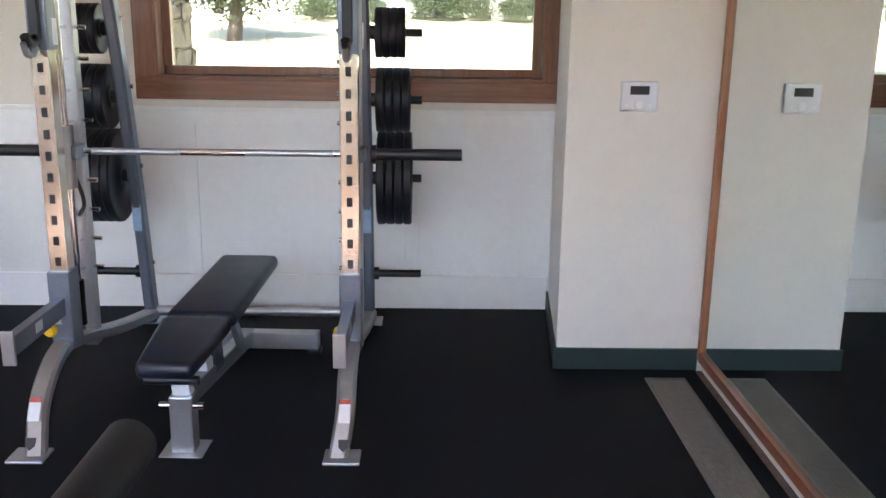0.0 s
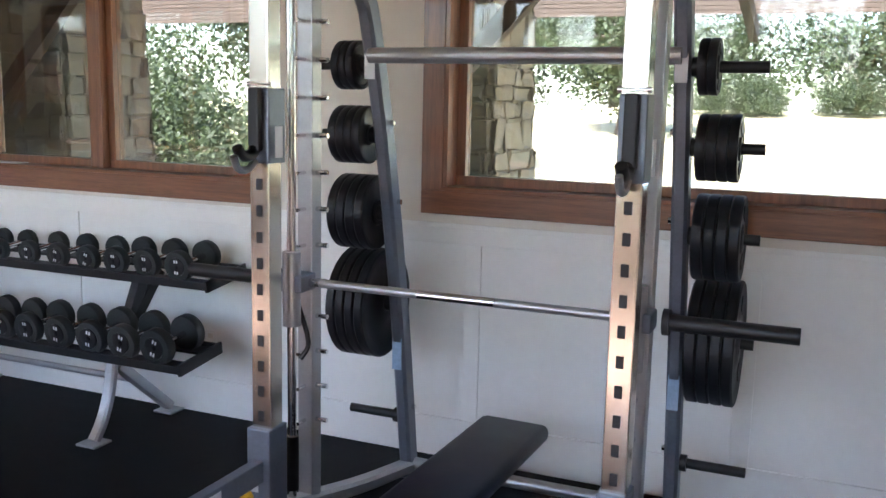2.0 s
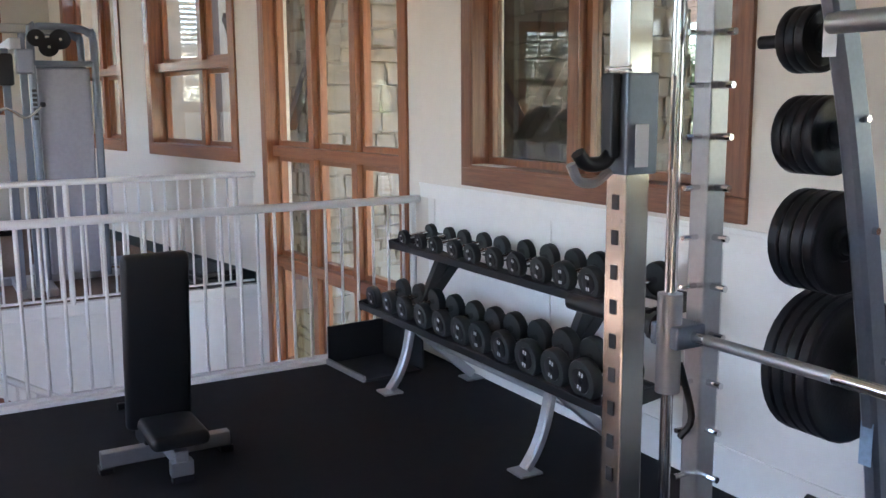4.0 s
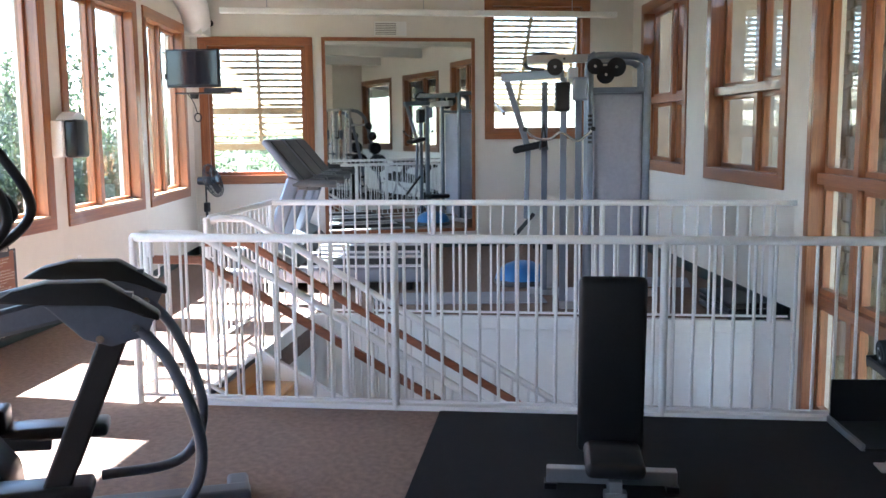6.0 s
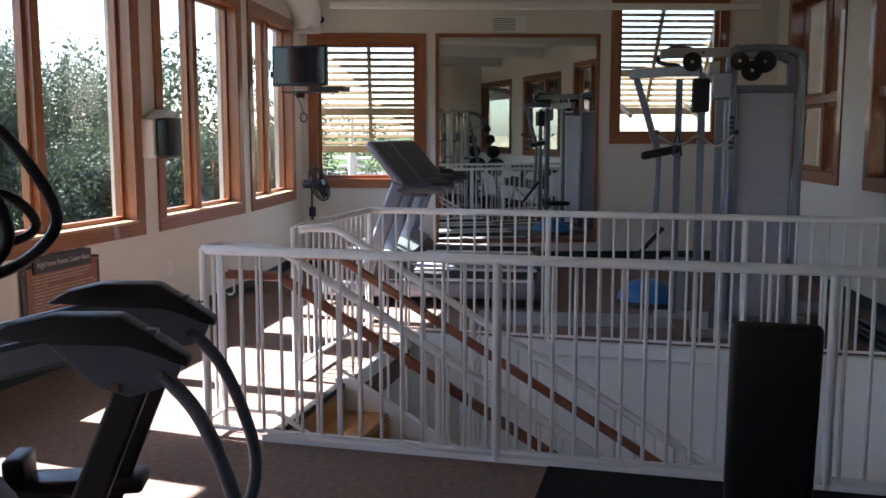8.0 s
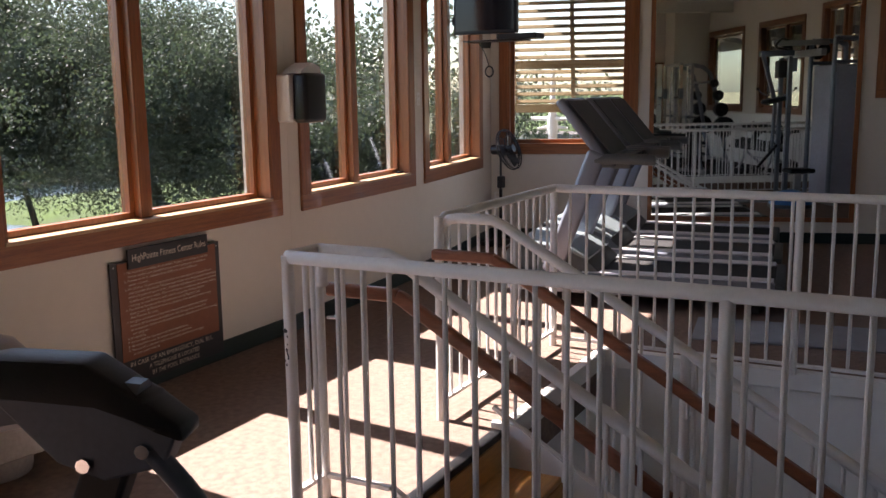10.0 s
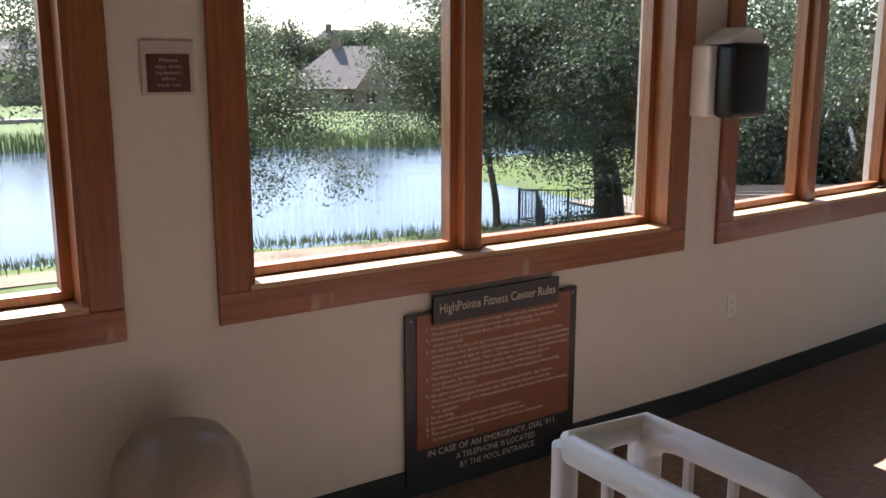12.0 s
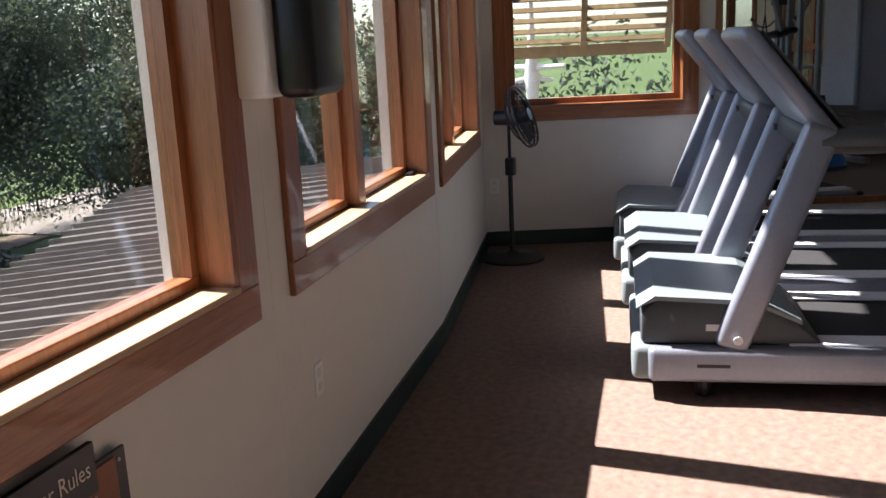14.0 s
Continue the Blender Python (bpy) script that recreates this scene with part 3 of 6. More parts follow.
for n in range(13):
    x = 0.036 + 0.0115 * n
    part("slat", bx(x - 0.004, x + 0.004, 1.33, 3.89, 0.003, 0.009), "vent_metal", gr)


# ---- weights ----
def plate(r, w, n=28, holes=True):
    """A rubber plate about z with a raised rim and a hub."""
    bm = lathe(bmesh.new(), [(0.03, 0), (r * 0.32, 0), (r * 0.36, w * 0.16), (r * 0.8, w * 0.16), (r * 0.86, 0), (r * 0.97, 0), (r, w * 0.15), (r, w * 0.85), (r * 0.97, w), (r * 0.86, w), (r * 0.8, w * 0.84), (r * 0.36, w * 0.84), (r * 0.32, w), (0.03, w)], n)
    return bm


def weight_stack(x, y, z, sign, r, w, count):
    """Plates on a peg that points along sign * x."""
    for k in range(count):
        t = thing("weight_plate", f"black rubber-coated weight plate, {round(r * 200)} cm across, hung on a peg", "weight plate", Matrix.Translation((x + sign * (0.012 + k * (w + 0.002)), y, z)) @ pose(0, 0, 0, 0, 90 * sign, 0), "plates on the machine")
        part("disc", plate(r, w), "iron", t, smooth=True)
        part("hub", lathe(bmesh.new(), [(0.026, -0.002), (0.042, -0.002), (0.042, w + 0.002), (0.026, w + 0.002)], 18), "black_metal", t, smooth=True)
        if k == count - 1:
            for ang in (35, 155, 275):
                part("grip_slot", box(bmesh.new(), r * 0.5, r * 0.74, -0.035, 0.035, w * 0.84, w * 0.86 + 0.003, 0.0, pose(0, 0, 0, 0, 0, ang)), "ink", t)


def smith_machine():
    s = thing("smith_machine", "grey and chrome Smith machine with a guided barbell on rubber flooring", "weight machine", Matrix.Translation((0, 0, 0.01)))
    for x, o in ((-1.28, -1), (-0.095, 1)):
        # floor member: a foot that climbs in a bend, then runs back to the wall
        leg = smooth_path([(x - 0.02 * o, 3.10, 0.0), (x, 3.20, 0.14), (x, 3.30, 0.24), (x, 3.44, 0.30), (x, 3.62, 0.29), (x, 4.2, 0.15), (x, 4.72, 0.05)], 5)
        part("base_leg", sweep(bmesh.new(), leg, 0.075, 0.055), "silver", s, smooth=True)
        part("foot_plate", bx(x - 0.075, x + 0.065, 3.04, 3.16, 0, 0.012, 0.004), "silver", s)
        part("foot_plate", bx(x - 0.07, x + 0.07, 4.66, 4.80, 0, 0.012, 0.004), "silver", s)
        lab = bmesh.new()
        part("warning_label", box(lab, -0.022, 0.022, -0.002, 0.0, -0.045, 0.045, 0, Matrix.Translation((x, 3.168, 0.165)) @ pose(0, 0, 0, -32, 0, 0)), "label_white", s, "white warning label")
        part("label_band", box(bmesh.new(), -0.022, 0.022, -0.003, 0.0, 0.028, 0.045, 0, Matrix.Translation((x, 3.168, 0.165)) @ pose(0, 0, 0, -32, 0, 0)), "label_red", s)
        part("badge", prism(bmesh.new(), [(-0.02, 0.02), (0.02, 0.02), (0.018, -0.01), (0, -0.028), (-0.018, -0.01)], 0.003, Matrix.Translation((x, 3.10, 0.058)) @ pose(0, 0, 0, -30)), "ink", s, "dark shield badge")
        # upright with a row of slots
        part("lower_sleeve", bx(x - 0.045, x + 0.045, 3.49, 3.60, 0.29, 0.62, 0.006), "steel_grey", s)
        up = bmesh.new()
        box(up, x - 0.036, x + 0.036, 3.512, 3.585, 0.60, 2.28, 0.004)
        part("upright", up, "nickel", s)
        for n in range(10):
            z = 0.66 + 0.086 * n
            part("slot", bx(x - 0.011, x + 0.011, 3.5095, 3.513, z - 0.018, z + 0.018), "ink", s)
        part("knob", lathe(bmesh.new(), [(0.0, 0), (0.022, 0.0), (0.027, 0.01), (0.027, 0.028), (0.018, 0.036), (0.0, 0.037)][1:5], 16, Matrix.Translation((x - 0.045, 3.50, 0.375)) @ pose(0, 0, 0, 90)), "yellow", s, "round yellow knob", smooth=True)
        part("label", bx(x - 0.035, x + 0.0, 3.486, 3.49, 0.40, 0.45), "label_white", s)
        # hook carriage
        part("hook_carriage", bx(x - 0.039, x + 0.039, 3.508, 3.606, 1.50, 1.74, 0.006), "steel_grey", s)
        part("hook_plate", bx(x - 0.020, x + 0.020, 3.478, 3.506, 1.54, 1.74, 0.006), "black_metal", s)
        part("hook", tb(smooth_path([(x, 3.50, 1.56), (x, 3.47, 1.53), (x, 3.42, 1.53), (x, 3.395, 1.555)], 4), 0.018, 10), "black_plastic", s, "black rubber-lined hook", smooth=True)
        part("hook_guard", tb(smooth_path([(x, 3.49, 1.51), (x, 3.45, 1.485), (x, 3.40, 1.49), (x, 3.375, 1.53)], 4), 0.012, 8), "silver", s, smooth=True)
        part("pin", tb([(x - 0.046, 3.52, 1.75), (x + 0.046, 3.52, 1.75)], 0.009, 10), "chrome", s, smooth=True)
        part("label", bx(x + 0.055, x + 0.057, 3.52, 3.56, 1.52, 1.62), "label_white", s)
        # safety arm
        arm = bmesh.new()
        beam(arm, (x, 3.02, 0.475), (x, 3.52, 0.475), 0.042, 0.075, 0.004)
        part("safety_arm", arm, "steel_grey", s)
        part("arm_end", bx(x - 0.024, x + 0.024, 3.006, 3.02, 0.405, 0.535, 0.003), "silver", s, "pale metal end plate")
        part("label", bx(x + 0.021, x + 0.023, 3.20, 3.26, 0.46, 0.50), "label_white", s)
        # guide rod and lock post
        part("guide_rod", tb([(x, 3.70, 0.30), (x, 3.70, 2.26)], 0.016, 12), "chrome", s, smooth=True)
        part("lock_post", bx(x - 0.03, x + 0.03, 3.785, 3.85, 0.20, 2.28, 0.005), "silver", s)
        for n in range(13):
            z = 0.56 + 0.128 * n
            part("lock_pin", tb([(x, 3.79, z), (x, 3.735, z)], 0.007, 8), "chrome", s, smooth=True)
            part("pin_head", tb([(x - 0.03 * o, 3.815, z), (x - 0.075 * o, 3.815, z)], 0.009, 8), "chrome", s, smooth=True)
        part("bumper", tb([(x, 3.70, 0.33), (x, 3.70, 0.53)], 0.024, 12), "black_plastic", s, smooth=True)
        part("bearing", tb([(x, 3.70, 0.93), (x, 3.70, 1.19)], 0.032, 14), "silver", s, smooth=True)
        part("bar_bracket", bx(x - 0.05, x + 0.05, 3.68, 3.78, 1.05, 1.11, 0.006), "steel_grey", s)
        part("catch", tb(smooth_path([(x, 3.74, 1.0), (x - 0.03 * o, 3.76, 0.86), (x - 0.01 * o, 3.74, 0.80)], 4), 0.009, 8), "black_metal", s, smooth=True)
        # raked back leg with weight pegs
        back = smooth_path([(x, 4.69, 0.02), (x, 4.57, 0.75), (x, 4.41, 1.5), (x, 4.28, 1.95), (x, 4.21, 2.10), (x, 4.06, 2.22), (x, 3.84, 2.27)], 4)
        part("back_leg", sweep(bmesh.new(), back, 0.058, 0.09), "steel_grey", s, "blue-grey raked leg", smooth=True)
        for z, y in ((0.62, 4.59), (1.86, 4.31)):
            part("label", bx(x - 0.022, x + 0.022, y - 0.052, y - 0.05, z - 0.07, z + 0.07, 0, m=None), "label_blue" if z < 1 else "label_white", s)
        for z, y in ((0.305, 4.645), (0.84, 4.55), (1.245, 4.465), (1.57, 4.39), (1.845, 4.31)):
            part("peg", tb([(x + 0.03 * o, y, z), (x + 0.28 * o, y, z)], 0.020, 12), "black_metal", s, smooth=True)
            part("collar", tb([(x + 0.03 * o, y, z), (x + 0.055 * o, y, z)], 0.034, 12), "black_metal", s, smooth=True)
            part("bolt", tb([(x - 0.045 * o, y, z + 0.05), (x - 0.03 * o, y, z + 0.05)], 0.012, 6), "chrome", s)
        part("bar_sleeve", tb([(x + 0.085 * o, 3.74, 1.08), (x + 0.455 * o, 3.74, 1.08)], 0.025, 14), "black_metal", s, "black weight sleeve", smooth=True)
        part("sleeve_collar", tb([(x + 0.075 * o, 3.74, 1.08), (x + 0.095 * o, 3.74, 1.08)], 0.04, 14), "black_metal", s, smooth=True)
    part("bar", tb([(-1.24, 3.74, 1.08), (-0.14, 3.74, 1.08)], 0.0145, 14), "chrome", s, "knurled chrome bar", smooth=True)
    for a, b in ((-1.19, -0.82), (-0.55, -0.18)):
        part("knurling", tb([(a, 3.74, 1.08), (b, 3.74, 1.08)], 0.0152, 14), "silver", s, smooth=True)
    part("cross_tube", tb([(-1.28, 4.26, 1.88), (-0.095, 4.26, 1.88)], 0.030, 14), "silver", s, smooth=True)
    part("cross_tube", tb([(-1.28, 4.69, 0.07), (-0.095, 4.69, 0.07)], 0.028, 12), "silver", s, smooth=True)
    for y in (3.55, 3.82):
        part("top_beam", bx(-1.31, -0.065, y - 0.03, y + 0.03, 2.26, 2.32, 0.005), "silver", s)
    for x, o in ((-1.28, -1), (-0.095, 1)):
        for z, y, r, w, c in ((0.84, 4.55, 0.238, 0.042, 4), (1.245, 4.465, 0.158, 0.040, 4), (1.57, 4.39, 0.118, 0.034, 4), (1.845, 4.31, 0.096, 0.030, 2 if o > 0 else 3)):
            weight_stack(x + 0.045 * o, y, z + 0.01, o, r, w, c)


smith_machine()


def pad(bm, w, l, t, m, taper=1.0, r=0.03):
    """A stuffed pad lying in xy, w wide, l long, t thick, with rounded edges; taper narrows its near end."""
    vs0 = set(bm.verts)
    box(bm, -w / 2, w / 2, 0, l, 0, t, min(r, t * 0.45))
    vs = [v for v in bm.verts if v not in vs0]
    for v in vs:
        v.co.x *= taper + (1 - taper) * min(1, max(0, v.co.y / l))
    bmesh.ops.transform(bm, matrix=m, verts=vs)
    return bm


def flat_bench():
    b = thing("weight_bench", "adjustable weight bench with dark blue vinyl pads and a silver frame", "bench", Matrix.Translation((-0.72, 3.0, 0.0)) @ pose(0, 0, 0, 0, 0, -1.8) @ Matrix.Translation((0, -3.0, 0)))
    part("seat", pad(bmesh.new(), 0.29, 0.46, 0.07, Matrix.Translation((0, 2.97, 0.375)) @ pose(0, 0, 0, 4), 0.72), "vinyl", b, "tapered blue-black seat pad", smooth=True)
    part("backrest", pad(bmesh.new(), 0.29, 0.93, 0.07, Matrix.Translation((0, 3.46, 0.405)) @ pose(0, 0, 0, 0.5), 1.0), "vinyl", b, "long blue-black back pad", smooth=True)
    part("post", bx(-0.045, 0.045, 3.14, 3.22, 0.0, 0.24, 0.006), "silver", b)
    part("foot_plate", bx(-0.085, 0.085, 3.10, 3.26, 0, 0.012, 0.004), "silver", b)
    part("spine", beam(bmesh.new(), (0, 3.18, 0.22), (0, 4.30, 0.08), 0.06, 0.075, 0.006), "silver", b)
    part("seat_frame", beam(bmesh.new(), (0, 3.02, 0.385), (0, 3.42, 0.385), 0.05, 0.04, 0.004), "silver", b)
    part("seat_strut", beam(bmesh.new(), (0, 3.20, 0.20), (0, 3.14, 0.40), 0.07, 0.05, 0.004), "label_white", b, "pale seat strut")
    part("back_strut", beam(bmesh.new(), (0, 3.50, 0.18), (0, 3.44, 0.40), 0.05, 0.08, 0.004), "label_white", b)
    part("back_frame", beam(bmesh.new(), (0, 3.45, 0.40), (0, 4.28, 0.42), 0.06, 0.035, 0.004), "steel_grey", b)
    part("ladder", beam(bmesh.new(), (0.05, 3.95, 0.14), (0.05, 3.72, 0.41), 0.03, 0.05, 0.004), "silver", b)
    part("rear_foot", bx(-0.36, 0.36, 4.24, 4.31, 0.03, 0.115, 0.006), "silver", b)
    for x in (-0.34, 0.34):
        part("rubber_foot", bx(x - 0.03, x + 0.03, 4.235, 4.315, 0, 0.03, 0.004), "black_plastic", b)
    part("handle", tb([(-0.10, 3.06, 0.345), (0.10, 3.06, 0.345)], 0.018, 10), "black_plastic", b, smooth=True)
    for s in (-1, 1):
        part("pop_pin", tb([(0.045 * s, 3.16, 0.20), (0.085 * s, 3.16, 0.20)], 0.014, 10), "chrome", b, smooth=True)
    part("gusset", prism(bmesh.new(), [(0, 0), (0.14, 0), (0.10, 0.18), (0.02, 0.18)], 0.012, Matrix.Translation((0.03, 3.55, 0.17)) @ pose(0, 0, 0, 0, 0, 90)), "steel_grey", b)


flat_bench()


def incline_bench(m, label):
    b = thing("weight_bench", label, "bench", m)
    part("backrest", pad(bmesh.new(), 0.31, 0.87, 0.07, Matrix.Translation((0, -0.02, 0.13)) @ pose(0, 0, 0, 83), 1.0, 0.028), "black_vinyl", b, "tall black back pad", smooth=True)
    part("seat", pad(bmesh.new(), 0.26, 0.34, 0.07, Matrix.Translation((0, 0.06, 0.16)), 1.0), "black_vinyl", b, smooth=True)
    part("spine", beam(bmesh.new(), (0, -0.55, 0.06), (0, 0.38, 0.11), 0.06, 0.075, 0.006), "silver", b)
    part("rear_foot", bx(-0.30, 0.30, 0.05, 0.11, 0.03, 0.10, 0.006), "silver", b)
    part("front_foot", bx(-0.05, 0.05, 0.33, 0.385, 0.03, 0.10, 0.006), "silver", b)
    for x in (-0.28, 0.28):
        part("rubber_foot", bx(x - 0.03, x + 0.03, 0.04, 0.12, 0, 0.03, 0.004), "black_plastic", b)
    part("front_rubber", bx(-0.045, 0.045, 0.335, 0.38, 0, 0.03, 0.004), "black_plastic", b)
    part("hinge_block", bx(-0.10, 0.10, -0.14, 0.10, 0.06, 0.20, 0.01), "black_metal", b)
    part("support_strut", beam(bmesh.new(), (0, -0.50, 0.10), (0, -0.05, 0.70), 0.04, 0.06, 0.004), "steel_grey", b)
    for s in (-1, 1):
        part("pop_pin", tb([(0.05 * s, -0.45, 0.13), (0.12 * s, -0.45, 0.13)], 0.02, 10), "black_plastic", b, smooth=True)
    return b


incline_bench(Matrix.Translation((-3.92, 2.985, 0.01)) @ pose(0, 0, 0, 0, 0, -90), "adjustable bench raised upright with a tall black pad")
rb = thing("roller_bench", "black padded roller on a silver frame", "bench", Matrix.Translation((-0.40, 1.30, 0)))
part("roller", tb([(0.05, 0.22, 0.85), (0.02, -0.20, 0.82)], 0.052, 24), "black_vinyl", rb, smooth=True)
part("axle", tb([(0.053, 0.26, 0.853), (0.016, -0.25, 0.816)], 0.014, 10), "silver", rb, smooth=True)
part("post", beam(bmesh.new(), (0.016, -0.25, 0.0), (0.016, -0.25, 0.84), 0.05, 0.05, 0.005), "silver", rb)
part("end_plate", prism(bmesh.new(), [(0.10, 0.0), (0.18, 0.0), (0.155, 0.72), (0.135, 0.76)], 0.02, Matrix.Translation((0.02, 0.02, 0))), "silver", rb)
part("base", bx(-0.16, 0.20, -0.32, 0.10, 0, 0.03, 0.006), "silver", rb)


def dumbbell(size):
    """Lies along y about its origin, which is at its lowest point."""
    r = 0.046 + 0.047 * size
    hw = 0.034 + 0.02 * size
    d = thing("dumbbell", "black round-headed dumbbell with a chrome handle and numbered end caps", "dumbbell", group="dumbbells on the rack")
    part("handle", tb([(0, -0.085, r), (0, 0.085, r)], 0.015, 10), "chrome", d, smooth=True)
    for s in (-1, 1):
        m = Matrix.Translation((0, s * 0.08, r)) @ pose(0, 0, 0, -90 * s)
        part("head", lathe(bmesh.new(), [(0.018, 0), (r * 0.95, 0), (r, 0.006), (r, hw - 0.006), (r * 0.95, hw), (r * 0.62, hw), (r * 0.6, hw - 0.004)], 20, m), "plate_grey", d, smooth=True)
        cap = part("end_cap", lathe(bmesh.new(), [(r * 0.59, hw - 0.006), (r * 0.59, hw + 0.002), (r * 0.5, hw + 0.004)], 18, m), "black_plastic", d, smooth=True)
        for q in (-1, 1):
            for e in (-1, 1):
                part("number_mark", box(bmesh.new(), -r * 0.05, r * 0.05, -r * 0.10, r * 0.10, hw + 0.003, hw + 0.0052, 0, m @ Matrix.Translation((e * r * 0.09, q * r * 0.36, 0))), "label_white", cap, "pale number mark")
        part("centre_bolt", lathe(bmesh.new(), [(r * 0.16, hw + 0.002), (r * 0.16, hw + 0.006), (r * 0.10, hw + 0.008)], 10, m), "iron", cap, smooth=True)
    return d


def dumbbell_rack():
    k = thing("dumbbell_rack", "two-tier dumbbell rack with black trays on curved silver legs", "dumbbell rack", Matrix.Translation((0, 0, 0.01)))
    for z, y in ((0.83, 4.72), (0.47, 4.51)):
        tilt = pose(0, 0, 0, 7)
        m = Matrix.Translation((0, y, z)) @ tilt
        for dy in (-0.10, 0.10):
            part("tray_rail", box(bmesh.new(), -4.60, -2.30, dy - 0.045, dy + 0.045, -0.012, 0.0, 0.003, m), "black_metal", k)
        part("tray_lip", box(bmesh.new(), -4.60, -2.30, -0.165, -0.145, -0.02, 0.022, 0.003, m), "black_metal", k)
        part("tray_back", box(bmesh.new(), -4.60, -2.30, 0.145, 0.16, -0.02, 0.02, 0.003, m), "black_metal", k)
        for x in (-4.60, -2.315):
            part("tray_end", box(bmesh.new(), x, x + 0.015, -0.165, 0.16, -0.03, 0.03, 0.003, m), "black_metal", k)
    for x in (-4.22, -2.85):
        pts = smooth_path([(x, 4.36, 0.015), (x, 4.42, 0.10), (x, 4.47, 0.22), (x, 4.50, 0.36), (x, 4.51, 0.43)], 4)
        part("front_leg", sweep(bmesh.new(), pts, 0.06, 0.045), "silver", k, smooth=True)
        part("rear_post", beam(bmesh.new(), (x, 4.52, 0.40), (x, 4.86, 0.80), 0.055, 0.06, 0.004), "black_metal", k)
        part("rear_leg", beam(bmesh.new(), (x, 4.54, 0.36), (x, 4.92, 0.03), 0.055, 0.05, 0.004), "silver", k)
        part("post_upper", beam(bmesh.new(), (x, 4.56, 0.42), (x, 4.74, 0.80), 0.05, 0.07, 0.004), "black_metal", k)
        part("foot_plate", bx(x - 0.06, x + 0.06, 4.30, 4.42, 0, 0.012, 0.003), "silver", k)
        part("foot_plate", bx(x - 0.06, x + 0.06, 4.86, 4.975, 0, 0.012, 0.003), "silver", k)
    part("stretcher", tb([(-4.22, 4.68, 0.24), (-2.85, 4.68, 0.24)], 0.018, 10), "silver", k, smooth=True)


dumbbell_rack()
for row, (z, y) in enumerate(((0.83, 4.72), (0.47, 4.51))):
    count = 11
    for n in range(count):
        size = (0.05 + 0.62 * n / (count - 1)) if row == 0 else (0.45 + 0.5 * n / (count - 1))
        r = 0.046 + 0.047 * size
        m = Matrix.Translation((-4.55 + r + 2.166 * n / count, y, z + 0.004)) @ pose(0, 0, 0, 7, random.uniform(-20, 20), random.uniform(-2, 2))
        d = dumbbell(size)
        d.matrix_world = m
bk = thing("weight_tray", "low open black metal tray on the rubber floor", "tray", Matrix.Translation((-4.72, 4.50, 0.01)) @ pose(0, 0, 0, 0, 0, 4))
part("bottom", bx(-0.22, 0.24, -0.20, 0.20, 0.0, 0.015), "black_metal", bk)
part("side", beam(bmesh.new(), (-0.25, -0.20, 0.12), (-0.25, 0.22, 0.12), 0.012, 0.26), "black_metal", bk)
part("side", beam(bmesh.new(), (-0.25, 0.215, 0.12), (0.24, 0.215, 0.16), 0.012, 0.28), "black_metal", bk)
part("rim", beam(bmesh.new(), (-0.25, -0.205, 0.02), (0.24, -0.205, 0.02), 0.02, 0.035), "silver", bk)
pp = bmesh.new()
box(pp, -0.16, 0.16, -0.045, 0.045, 0, 0.004)
solo("paper_sheet", pp, "label_white", "white paper sheets lying on the window sill", "paper", Matrix.Translation((-4.14, 5.03, 1.311)) @ pose(0, 0, 0, 0, 0, 3))
